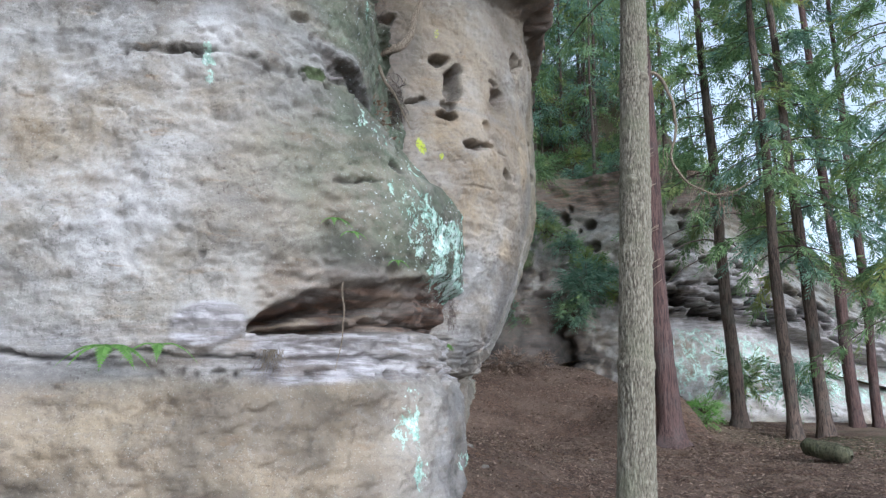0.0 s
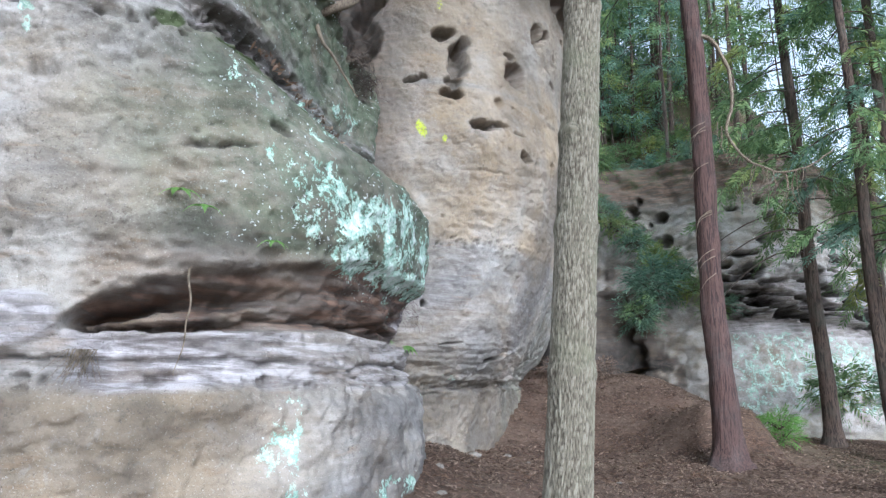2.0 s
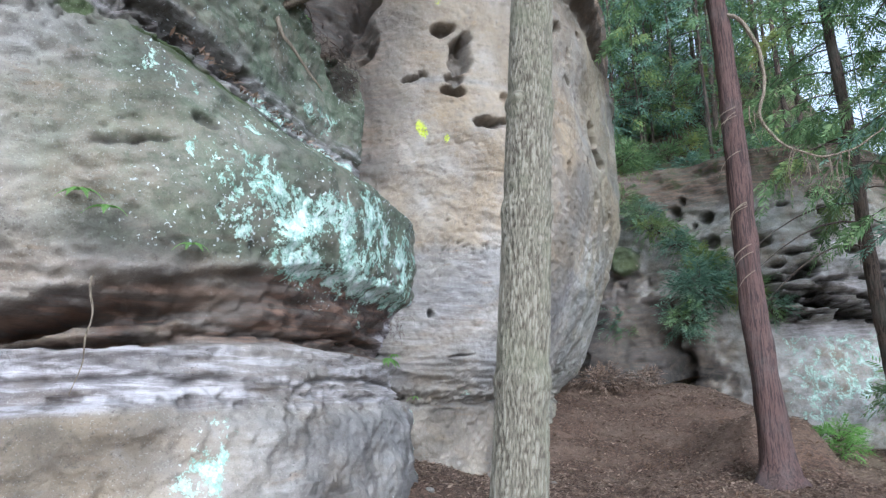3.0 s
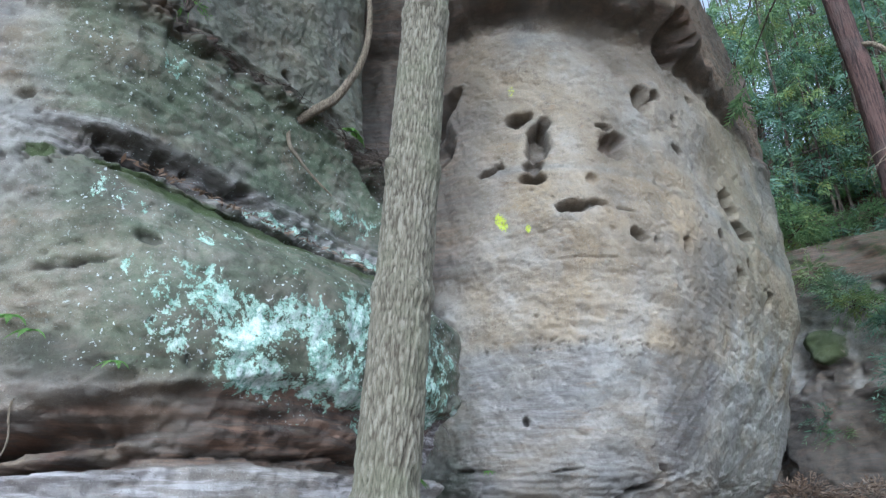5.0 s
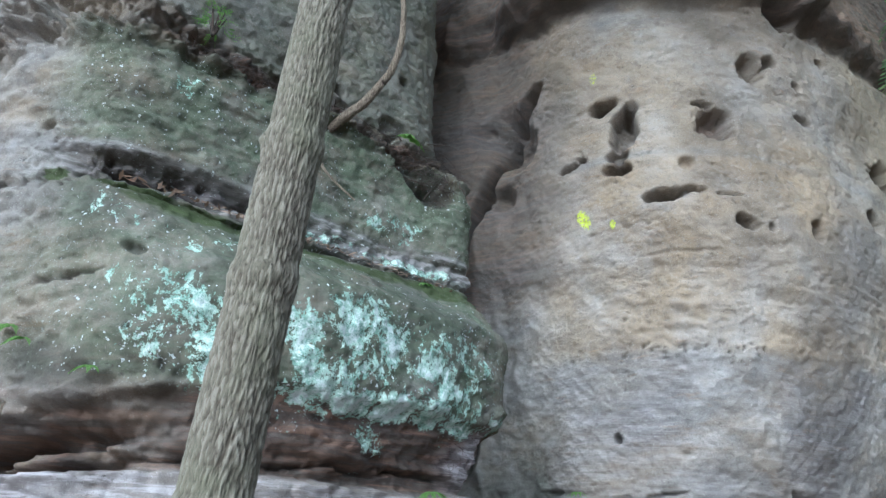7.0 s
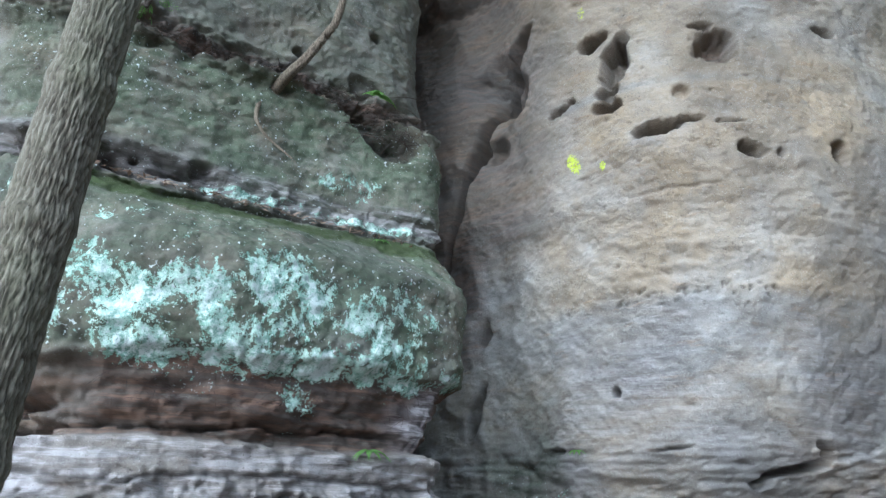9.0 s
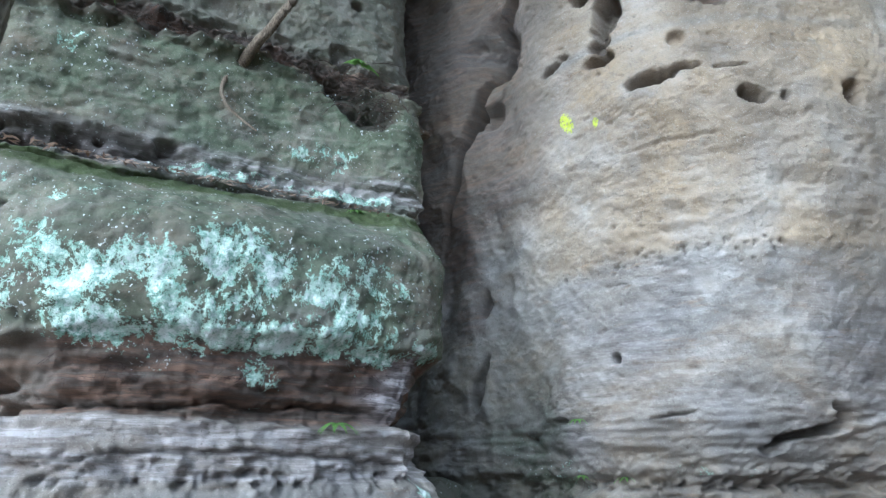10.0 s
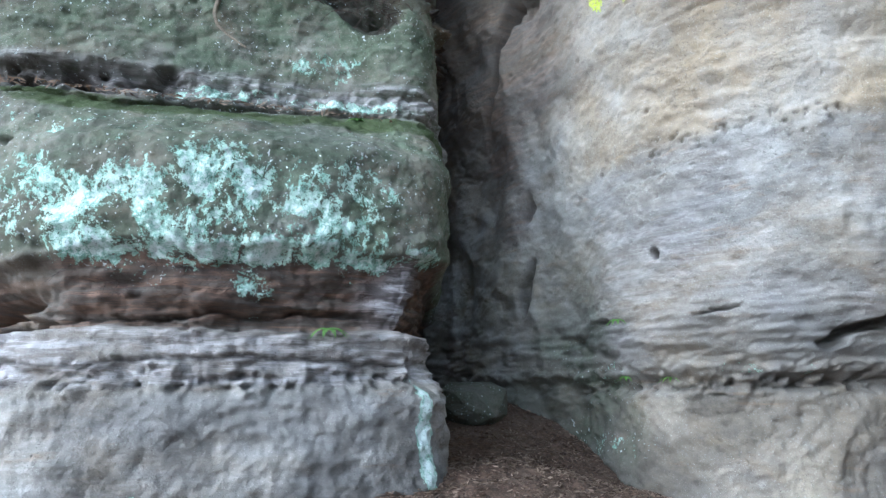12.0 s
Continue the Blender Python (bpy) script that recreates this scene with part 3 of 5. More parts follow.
# the bulging tower beyond the cleft
TAIL = [(2.6, 18.5), (2.7, 20.2), (2.0, 22.0), (0, 24)]
LOW_TAIL = [(0.7, 17.5), (0.85, 19.2), (0.7, 21.5), (-0.5, 24)]
B = Cliff([
    (1.25, [(-7.0, 9.6), (-4.9, 10.3), (-3.8, 10.68), (-2.85, 11.2), (-2.05, 11.76), (-1.1, 11.95), (-0.45, 12.3), (0.0, 13.0), (0.3, 14.0), (0.5, 15.5)] + LOW_TAIL),
    (1.6, [(-7.0, 9.6), (-4.9, 10.3), (-3.8, 10.68), (-2.85, 11.2), (-2.1, 11.76), (-1.1, 11.93), (-0.38, 12.25), (0.2, 13.05), (0.5, 14.1), (0.72, 15.6)] + LOW_TAIL),
    (2.1, [(-7.0, 9.6), (-4.9, 10.3), (-3.8, 10.68), (-2.85, 11.2), (-2.05, 11.70), (-0.95, 11.86), (0.02, 12.35), (0.65, 13.3), (0.88, 14.4), (1.08, 15.9), (1.2, 17.9), (1.35, 19.6), (1.2, 21.7), (0, 24)]),
    (2.75, [(-7.0, 9.6), (-4.9, 10.3), (-3.8, 10.68), (-2.72, 11.12), (-2.0, 11.60), (-0.95, 11.76), (-0.2, 12.05), (0.75, 12.9), (1.15, 13.9), (1.38, 15.2), (1.55, 18.0), (1.7, 19.8), (1.5, 21.8), (0, 24)]),
    (3.8, [(-7.0, 9.6), (-4.9, 10.3), (-3.8, 10.68), (-2.72, 11.05), (-1.9, 11.45), (-0.75, 11.65), (0.15, 12.0), (0.9, 12.65), (1.38, 13.5), (1.68, 14.8), (2.0, 18.2), (2.1, 19.6), (1.9, 21.9), (0, 24)]),
    (5.6, [(-6.5, 9.6), (-4.4, 10.2), (-3.5, 10.5), (-2.6, 10.85), (-1.84, 11.1), (-0.5, 11.47), (0.5, 11.75), (1.2, 12.5), (1.7, 13.5), (2.0, 14.8)] + TAIL),
    (7.2, [(-8, 10.4), (-5.0, 10.3), (-3.5, 10.4), (-2.7, 10.7), (-1.75, 11.2), (-0.56, 11.4), (0.42, 11.85), (1.15, 12.6), (1.65, 13.5), (2.0, 14.8)] + TAIL),
    (9.05, [(-8, 10.4), (-5.0, 10.3), (-3.5, 10.4), (-2.7, 10.7), (-1.7, 11.1), (-0.5, 11.35), (0.5, 11.85), (1.25, 12.6), (1.8, 13.5), (2.05, 14.8)] + TAIL),
    (9.3, [(-8, 10.3), (-5.0, 10.2), (-3.5, 10.2), (-2.7, 10.4), (-1.6, 10.6), (-0.3, 10.75), (0.9, 11.15), (1.8, 12.05), (2.4, 13.2), (2.4, 14.8)] + TAIL)],
    5, ((-4.2, 11.1), (2.7, 20.0)), -0.3, 12.0, 0.022, 0.021, 0.3, 0.12)
B.off += 0.07 * fbm(B.p, 0.45, 3) + 0.03 * fbm(B.p, 1.8, 5, 0.55, (1, 1, 1.4)) + 0.011 * fbm(B.p, 8, 4, 0.65)
B.off += 0.022 * band(B.z, 3.6, 5.3, 0.4) * fbm(B.p, 1.0, 4, 0.55, (0.7, 0.7, 4.5)) * step(B.s, B.at(-0.6, 11.5), B.at(0.6, 11.8))
B.off -= 0.09 * band(B.z + 0.03 * fbm(B.p + 3, 1.5, 3), 1.36, 1.52, 0.04)
B.off += 0.07 * band(B.z, 1.3, 1.62, 0.05) * fbm(B.p + 77, 4.5, 4, 0.65, (1, 1, 1.5))
B.off -= 0.025 * np.clip(fbm(B.p + 29, 4.5, 4, 0.6, (0.8, 0.8, 1.3)) - 0.3, 0, 1) + 0.006 * np.abs(fbm(B.p + 37, 9.0, 3, 0.6))
B.off += 0.05 * (1 - step(B.z, 1.25, 1.4)) * fbm(B.p + 79, 2.2, 4, 0.6)
B.off += 0.04 * band(B.z, 1.3, 2.2, 0.1) * fbm(B.p, 2.2, 4, 0.6, (1, 1, 5))
B.off += band(B.z, 9.0, 9.6, 0.12) * 0.15 * fbm(B.p + 91, 1.3, 3, 0.5)
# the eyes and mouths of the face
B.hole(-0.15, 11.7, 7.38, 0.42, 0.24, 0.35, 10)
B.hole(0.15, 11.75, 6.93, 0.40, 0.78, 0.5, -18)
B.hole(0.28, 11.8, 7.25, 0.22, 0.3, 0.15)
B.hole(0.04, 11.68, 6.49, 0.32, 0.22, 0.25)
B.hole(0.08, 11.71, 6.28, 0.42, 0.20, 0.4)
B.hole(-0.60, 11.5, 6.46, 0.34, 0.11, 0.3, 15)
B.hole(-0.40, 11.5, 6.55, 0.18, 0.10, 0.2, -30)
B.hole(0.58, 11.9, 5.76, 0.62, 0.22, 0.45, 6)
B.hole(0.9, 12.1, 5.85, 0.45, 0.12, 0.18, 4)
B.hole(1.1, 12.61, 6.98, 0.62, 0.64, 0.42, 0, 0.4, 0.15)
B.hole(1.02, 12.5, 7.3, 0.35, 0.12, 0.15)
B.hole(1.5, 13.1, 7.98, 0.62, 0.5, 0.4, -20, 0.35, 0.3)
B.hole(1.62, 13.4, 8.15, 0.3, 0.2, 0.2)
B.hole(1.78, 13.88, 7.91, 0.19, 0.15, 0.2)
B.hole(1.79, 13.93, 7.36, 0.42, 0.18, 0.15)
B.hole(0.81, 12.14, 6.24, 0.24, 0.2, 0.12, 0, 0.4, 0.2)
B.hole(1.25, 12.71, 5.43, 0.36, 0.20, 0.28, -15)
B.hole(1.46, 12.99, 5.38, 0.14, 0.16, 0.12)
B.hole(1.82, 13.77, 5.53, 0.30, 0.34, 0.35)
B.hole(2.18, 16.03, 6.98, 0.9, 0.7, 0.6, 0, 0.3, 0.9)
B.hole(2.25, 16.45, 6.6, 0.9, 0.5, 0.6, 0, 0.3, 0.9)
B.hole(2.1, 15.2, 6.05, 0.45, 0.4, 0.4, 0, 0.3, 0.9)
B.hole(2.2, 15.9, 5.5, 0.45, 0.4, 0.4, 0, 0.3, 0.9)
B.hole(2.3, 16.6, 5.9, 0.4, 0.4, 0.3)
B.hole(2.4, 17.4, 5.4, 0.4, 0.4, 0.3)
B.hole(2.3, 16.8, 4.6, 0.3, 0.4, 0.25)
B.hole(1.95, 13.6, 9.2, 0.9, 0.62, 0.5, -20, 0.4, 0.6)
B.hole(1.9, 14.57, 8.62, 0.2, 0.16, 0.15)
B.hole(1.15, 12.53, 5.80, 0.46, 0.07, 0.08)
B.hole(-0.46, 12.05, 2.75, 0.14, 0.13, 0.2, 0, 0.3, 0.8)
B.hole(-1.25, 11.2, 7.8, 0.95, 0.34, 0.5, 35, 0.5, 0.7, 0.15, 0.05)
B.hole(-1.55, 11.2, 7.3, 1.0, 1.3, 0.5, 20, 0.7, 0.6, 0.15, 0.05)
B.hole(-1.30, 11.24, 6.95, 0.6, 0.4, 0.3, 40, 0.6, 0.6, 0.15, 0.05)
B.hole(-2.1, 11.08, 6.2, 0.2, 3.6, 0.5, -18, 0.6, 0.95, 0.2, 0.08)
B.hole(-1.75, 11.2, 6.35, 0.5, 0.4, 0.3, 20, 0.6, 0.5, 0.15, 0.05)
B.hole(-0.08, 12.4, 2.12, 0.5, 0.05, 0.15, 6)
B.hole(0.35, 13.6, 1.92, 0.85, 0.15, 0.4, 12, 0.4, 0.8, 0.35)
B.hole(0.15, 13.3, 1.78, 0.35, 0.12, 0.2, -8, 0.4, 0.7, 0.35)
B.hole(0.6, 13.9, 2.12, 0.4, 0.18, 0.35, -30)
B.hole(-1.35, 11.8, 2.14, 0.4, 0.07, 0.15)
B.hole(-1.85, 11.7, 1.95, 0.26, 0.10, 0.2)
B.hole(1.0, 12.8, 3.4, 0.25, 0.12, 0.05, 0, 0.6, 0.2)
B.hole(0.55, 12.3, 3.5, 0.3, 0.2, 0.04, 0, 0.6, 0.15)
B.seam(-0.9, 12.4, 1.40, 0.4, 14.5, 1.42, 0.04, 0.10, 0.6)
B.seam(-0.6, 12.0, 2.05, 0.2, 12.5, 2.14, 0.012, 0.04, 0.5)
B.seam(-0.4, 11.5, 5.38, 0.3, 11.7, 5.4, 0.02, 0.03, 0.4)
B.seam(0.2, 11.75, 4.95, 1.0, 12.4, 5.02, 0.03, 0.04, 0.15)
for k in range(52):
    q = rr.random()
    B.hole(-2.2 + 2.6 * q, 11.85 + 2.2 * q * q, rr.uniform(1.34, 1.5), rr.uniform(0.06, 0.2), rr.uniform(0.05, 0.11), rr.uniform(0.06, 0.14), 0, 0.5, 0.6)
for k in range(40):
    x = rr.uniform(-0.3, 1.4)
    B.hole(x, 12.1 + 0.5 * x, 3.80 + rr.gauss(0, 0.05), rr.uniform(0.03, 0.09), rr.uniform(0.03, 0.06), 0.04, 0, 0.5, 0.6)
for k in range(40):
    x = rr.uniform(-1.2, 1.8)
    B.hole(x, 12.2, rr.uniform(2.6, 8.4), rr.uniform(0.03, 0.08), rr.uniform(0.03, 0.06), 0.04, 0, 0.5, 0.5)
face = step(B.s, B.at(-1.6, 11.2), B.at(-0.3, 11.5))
B.mark("warm", face * band(B.z, 3.78, 6.4, 0.08) * np.clip(0.7 + 0.5 * fbm(B.p + 41, 0.7, 3), 0, 0.9))
B.mark("warm", face * step(B.z, 6.4, 6.6) * np.clip(0.5 + 0.5 * fbm(B.p + 41, 0.7, 3), 0, 0.7))
B.mark("violet", face * band(B.z, 1.5, 3.7, 0.1) * np.clip(0.12 + 0.3 * fbm(B.p + 45, 0.8, 3), 0, 0.35))
B.mark("pale", face * band(B.z, 2.6, 8.5, 0.3) * np.clip(0.1 + 0.5 * fbm(B.p + 49, 0.8, 3), 0, 0.4))
B.mark("dark", 0.5 * np.clip(0.4 + 0.9 * fbm(B.p + 11, 0.8, 4), 0, 1))
B.mark("warm", face * (1 - step(B.z, 1.2, 1.4)) * 0.35)
B.off -= (1 - face) * 0.18 * np.abs(fbm(B.p + 5, 0.9, 4, 0.5, (1, 1, 0.6)))
B.mark("pale", (1 - face) * band(B.z, 1.5, 4.6, 0.3) * 0.5)
B.mark("green", (1 - face) * (1 - step(B.z, 2.6, 4.0)) * 0.2)
B.mark("green", step(B.s, B.at(1.9, 14.2), B.at(2.3, 16.6)) * 0.3)
B.mark("pale", step(B.s, B.at(1.9, 14.2), B.at(2.2, 16.0)) * band(B.z, 1.5, 5.0, 0.4) * 0.8)
B.mark("brown", step(B.z, 9.0, 9.2) * 0.7)
# underside of the overhang darkened in the colour to stand for its shade
B.mark("dark", band(B.z, 9.05, 9.4, 0.08) * 0.7)
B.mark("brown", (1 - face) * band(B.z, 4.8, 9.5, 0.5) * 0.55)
# shade of the crevice beside the wall, put into the colour
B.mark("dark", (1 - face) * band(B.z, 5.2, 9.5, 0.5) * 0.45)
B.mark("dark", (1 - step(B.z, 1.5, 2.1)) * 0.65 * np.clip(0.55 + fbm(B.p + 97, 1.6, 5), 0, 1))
B.patch("brown", 1.1, 12.61, 6.98, 0.5, 0.5, 0.6)
B.hole(-2.3, 11.3, 2.7, 0.16, 0.8, 0.2, -14, 0.4, 0.7, 0.4)
B.hole(-2.15, 11.3, 3.7, 0.14, 0.5, 0.15, -20, 0.4, 0.6, 0.4)
B.patch("green", -1.75, 11.8, 1.3, 1.9, 1.9, 0.8, 20, 0.6)
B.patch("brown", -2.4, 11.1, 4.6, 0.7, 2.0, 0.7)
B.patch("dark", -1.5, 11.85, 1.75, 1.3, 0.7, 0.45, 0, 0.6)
B.patch("lichen", -1.2, 11.9, 1.55, 1.2, 0.4, 0.6)
B.patch("lichen", -0.1, 13.0, 1.55, 1.6, 0.12, 0.5)
B.patch("lichen", -1.3, 12.2, 0.8, 2.0, 0.3, 0.6)
B.patch("moss", -1.8, 11.8, 1.7, 1.4, 0.3, 0.3)
B.patch("paint", -0.39, 11.5, 5.57, 0.15, 0.27, 1.0, 10, 0.45, 0.5)
B.patch("paint", -0.03, 11.6, 5.45, 0.07, 0.16, 0.8, 0, 0.6, 0.3)
B.patch("paint", -0.15, 11.6, 7.85, 0.10, 0.20, 0.45, 0, 0.8, 0.4)
B.build("rock_tower", "bulging pale sandstone tower pocked with round holes")
B.close("rock_tower_top", [(-14, 24), (-14, 13.2), (-6.5, 13.2)], "needle-covered top of the sandstone tower")

# the long cliff behind the trees
F = Cliff([(0, [(-6, 26), (-1, 25.0), (3, 24.4), (5, 23.9), (7, 23.0), (9, 22.8), (14, 23.8), (22, 25.5), (34, 28), (50, 34)]),
           (10, [(-6, 28), (-1, 26.6), (3, 25.8), (5, 25.2), (7, 24.4), (9, 24.2), (14, 25.4), (22, 27), (34, 29.5), (50, 36)])], 0, ((0, 25), (24, 26)), -1.0, 9.3, 0.06, 0.06, 0.5)
white = step(F.s, F.at(6.6, 23.2), F.at(7.6, 22.9))
F.off += white * np.interp(F.z, [-1, 0.8, 1.5, 2.5, 3.5, 3.68, 4.2, 5.0, 6, 8.5], [0.2, 0.1, 0, -0.15, -0.55, 0.45, 0.5, 0.45, 0.2, 0])
F.off += 0.7 * (1 - step(F.spot(2.9, 24.4, 2.4, 3.0, 5.0, 0, 0.15, 5.0), 0.85, 1.08))
F.off -= 0.7 * (1 - step(F.spot(4.3, 24.1, 2.2, 1.0, 2.6, 0, 0.3), 0.5, 1.1))
mossy = 1 - step(F.spot(2.8, 24.4, 5.9, 1.5, 1.5, 10, 0.2), 0.55, 1.1)
F.off += 0.8 * mossy
F.off += 0.35 * fbm(F.p, 0.35, 4) + 0.10 * fbm(F.p, 1.5, 4, 0.6, (1, 1, 2.2))
F.off += 0.22 * band(F.z, 3.7, 5.6, 0.2) * fbm(F.p, 1.2, 5, 0.65, (1, 1, 1.5)) * white
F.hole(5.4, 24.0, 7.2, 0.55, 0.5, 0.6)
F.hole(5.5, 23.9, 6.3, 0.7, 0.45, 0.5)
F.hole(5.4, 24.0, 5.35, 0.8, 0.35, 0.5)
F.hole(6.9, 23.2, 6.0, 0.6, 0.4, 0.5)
# near-black colour in these holes paints the shade under the layered roof
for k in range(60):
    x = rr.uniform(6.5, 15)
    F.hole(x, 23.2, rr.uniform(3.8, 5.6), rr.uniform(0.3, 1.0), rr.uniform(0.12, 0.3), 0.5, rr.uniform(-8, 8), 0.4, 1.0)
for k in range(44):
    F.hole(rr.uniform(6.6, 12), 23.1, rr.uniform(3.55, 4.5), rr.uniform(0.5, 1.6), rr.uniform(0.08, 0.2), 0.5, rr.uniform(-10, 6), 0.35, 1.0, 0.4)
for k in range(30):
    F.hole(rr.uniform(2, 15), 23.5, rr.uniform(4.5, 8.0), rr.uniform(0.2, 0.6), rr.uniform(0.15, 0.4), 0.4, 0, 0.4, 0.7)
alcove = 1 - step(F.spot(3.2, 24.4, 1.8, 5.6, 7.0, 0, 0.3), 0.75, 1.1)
# shade over the alcove is put into this dark colour
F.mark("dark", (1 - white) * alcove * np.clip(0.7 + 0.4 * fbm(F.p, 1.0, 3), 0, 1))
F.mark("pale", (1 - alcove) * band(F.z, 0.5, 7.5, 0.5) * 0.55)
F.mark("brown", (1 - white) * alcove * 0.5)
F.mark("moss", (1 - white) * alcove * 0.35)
F.mark("green", 0.4 * step(F.z, 5.4, 7.2))
F.mark("pale", white * band(F.z, 0.2, 3.7, 0.15) * 1.0)
F.mark("pale", white * band(F.z, 3.7, 6.6, 0.3) * 0.9)
F.mark("lichen", white * band(F.z, 0.6, 3.2, 0.4) * 0.8)
F.mark("violet", white * band(F.z, 3.0, 5.0, 0.3) * 0.6)
F.mark("moss", step(F.z, 6.5, 8.8) * 0.5)
F.mark("moss", mossy)
F.mark("brown", step(F.z, 6.8, 8.4) * 0.8)
F.z = F.z * (1 - 0.5 * step(F.xy[:, 0], 9.5, 18))
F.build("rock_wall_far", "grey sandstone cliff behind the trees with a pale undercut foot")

# wooded slope that climbs behind the cliffs
hx, hy = spaced([(-60, -8, 4), (-8, 30, 0.25), (30, 80, 4)]), spaced([(24.0, 40, 0.3), (40, 110, 3)])
HX, HY = np.meshgrid(hx, hy, indexing="ij")


def slope_height(x, y):
    x, y = np.asarray(x, float), np.asarray(y, float)
    brink = np.interp(x, [-60, -1, 3, 7, 9, 14, 22, 34, 80], [28, 26.5, 25.7, 24.3, 24.1, 25.3, 26.9, 29.4, 45])
    p = np.stack([x.ravel(), y.ravel(), 0 * x.ravel()], 1)
    return np.interp(y - brink, [0.5, 0.9, 1.6, 3.8, 10, 22, 80], [2.0, 7.6, 9.2, 10.6, 17.5, 24, 40]) * (1 - 0.62 * step(x, 9.5, 19)) + 0.3 * fbm(p, 0.5, 4).reshape(x.shape)


slope = mesh_object("slope", np.stack([HX, HY, slope_height(HX, HY)], -1).reshape(-1, 3), grid_faces(len(hx), len(hy)), SOIL)
q = np.stack([HX.ravel(), HY.ravel(), 0 * HX.ravel()], 1)
give(slope, "moss", np.clip(0.5 + fbm(q, 0.6, 4), 0, 1))
tagged(slope, "mossy wooded slope above the far cliff", "slope", kind="structure")


# ---- trees ----
def tube(rings, sides=20, rough=0.0, seed=0):
    """A tapered, uneven tube through (x, y, z, radius) rings."""
    R = np.array(rings, float)
    n = len(R)
    tan = np.gradient(R[:, :3], axis=0)
    tan /= np.linalg.norm(tan, axis=1)[:, None]
    up = np.where(np.abs(tan[:, 2:3]) > 0.9, [[1.0, 0, 0]], [[0, 0, 1.0]])
    a = np.cross(tan, up)
    a /= np.linalg.norm(a, axis=1)[:, None]
    b = np.cross(tan, a)
    ang = np.linspace(0, 2 * np.pi, sides, endpoint=False)
    ring = a[:, None] * np.cos(ang)[None, :, None] + b[:, None] * np.sin(ang)[None, :, None]
    pos = (R[:, None, :3] + ring * R[:, None, 3:4]).reshape(-1, 3)
    if rough:
        nr = ring.reshape(-1, 3)
        pos = pos + nr * (rough * np.repeat(R[:, 3], sides) * fbm(pos + seed, 3.0, 4, 0.6, (2.5, 2.5, 0.7)))[:, None]
    i, j = np.meshgrid(np.arange(n - 1), np.arange(sides), indexing="ij")
    f = np.stack([i * sides + j, i * sides + (j + 1) % sides, (i + 1) * sides + (j + 1) % sides, (i + 1) * sides + j], -1).reshape(-1, 4)
    return pos, f


def trunk_rings(x, y, r, height, lean=(0, 0), flare=0.35, step_z=0.12, sway=0.03):
    z0 = float(ground_height([x], [y])[0]) - 0.15
    z = np.arange(0, height, step_z)
    wob = sway * np.stack([np.sin(z * 0.9 + x * 3), np.cos(z * 0.7 + y * 2)], 1)
    rad = r * (1 - 0.75 * z / height) * (1 + flare * 2.2 * np.exp(-z / 0.28))
    return np.column_stack([x + lean[0] * z + wob[:, 0], y + lean[1] * z + wob[:, 1], z0 + z, rad])


def leaf_material(name, low, high, extra):
    m, tree, bsdf = material(name, 0.6)
    n = Nodes(tree)
    geo = n.add("ShaderNodeNewGeometry")
    big = n.noise(0.7, 3)
    col = n.mix(geo.outputs["Random Per Island"], low, high)
    col = n.mix(n.ramp(big, 0.5, 0.68), col, extra)
    n.link(col, bsdf.inputs["Base Color"])
    tr = n.add("ShaderNodeBsdfTranslucent")
    n.link(col, tr.inputs["Color"])
    mx = n.add("ShaderNodeMixShader")
    mx.inputs[0].default_value = 0.5
    n.link(bsdf.outputs[0], mx.inputs[1])
    n.link(tr.outputs[0], mx.inputs[2])
    n.link(mx.outputs[0], tree.nodes["Material Output"].inputs["Surface"])
    return m


NEEDLES = leaf_material("cypress_green", (0.10, 0.17, 0.07), (0.24, 0.35, 0.15), (0.33, 0.36, 0.11))
NEEDLES_BLUE = leaf_material("blue_green", (0.10, 0.18, 0.12), (0.25, 0.37, 0.27), (0.24, 0.34, 0.14))
FERN_GREEN = leaf_material("fern_green", (0.12, 0.24, 0.05), (0.22, 0.38, 0.10), (0.16, 0.30, 0.06))
DEAD_LEAF = leaf_material("dead_leaf", (0.06, 0.035, 0.023), (0.42, 0.31, 0.23), (0.22, 0.14, 0.09))
DRY_STICK = bark_material("dry_stick", (0.30, 0.24, 0.17), (0.13, 0.10, 0.07), (0.22, 0.18, 0.13), 30)


def unit(v):
    return v / (np.linalg.norm(v, axis=-1, keepdims=True) + 1e-9)


def sprays(r, origin, way, length, leaflets=12, slim=0.115):
    """Flat feathery sprays: diamond leaflets on both sides of each axis. Returns verts and quads."""
    n = len(origin)
    way = unit(way)
    side = unit(np.cross(way, r.normal(size=(n, 3)) * [0.5, 0.5, 0.2] + [0, 0, 1]))
    up = np.cross(side, way)
    t = np.linspace(0.08, 1.0, leaflets)
    sign = np.where(np.arange(leaflets) % 2, 1.0, -1.0)
    L = length[:, None] * (0.42 * (1 - 0.62 * t) + 0.05)[None, :] * r.uniform(0.75, 1.25, (n, leaflets))
    droop = -0.28 * t[None, :] ** 2 * length[:, None]
    base = origin[:, None] + way[:, None] * (t[None, :] * length[:, None])[..., None] + np.array([0, 0, 1.0]) * droop[..., None]
    d = unit(way[:, None] * 0.75 + side[:, None] * (sign[None, :, None] * 0.75) + up[:, None] * r.normal(0, 0.18, (n, leaflets))[..., None] + np.array([0, 0, -0.25]))
    w = unit(np.cross(d, up[:, None] + r.normal(0, 0.35, (n, leaflets, 3)))) * (L * slim)[..., None]
    mid = base + d * (0.5 * L)[..., None]
    V = np.stack([base, mid + w, base + d * L[..., None], mid - w], 2).reshape(-1, 3)
    return V, np.arange(len(V)).reshape(-1, 4)


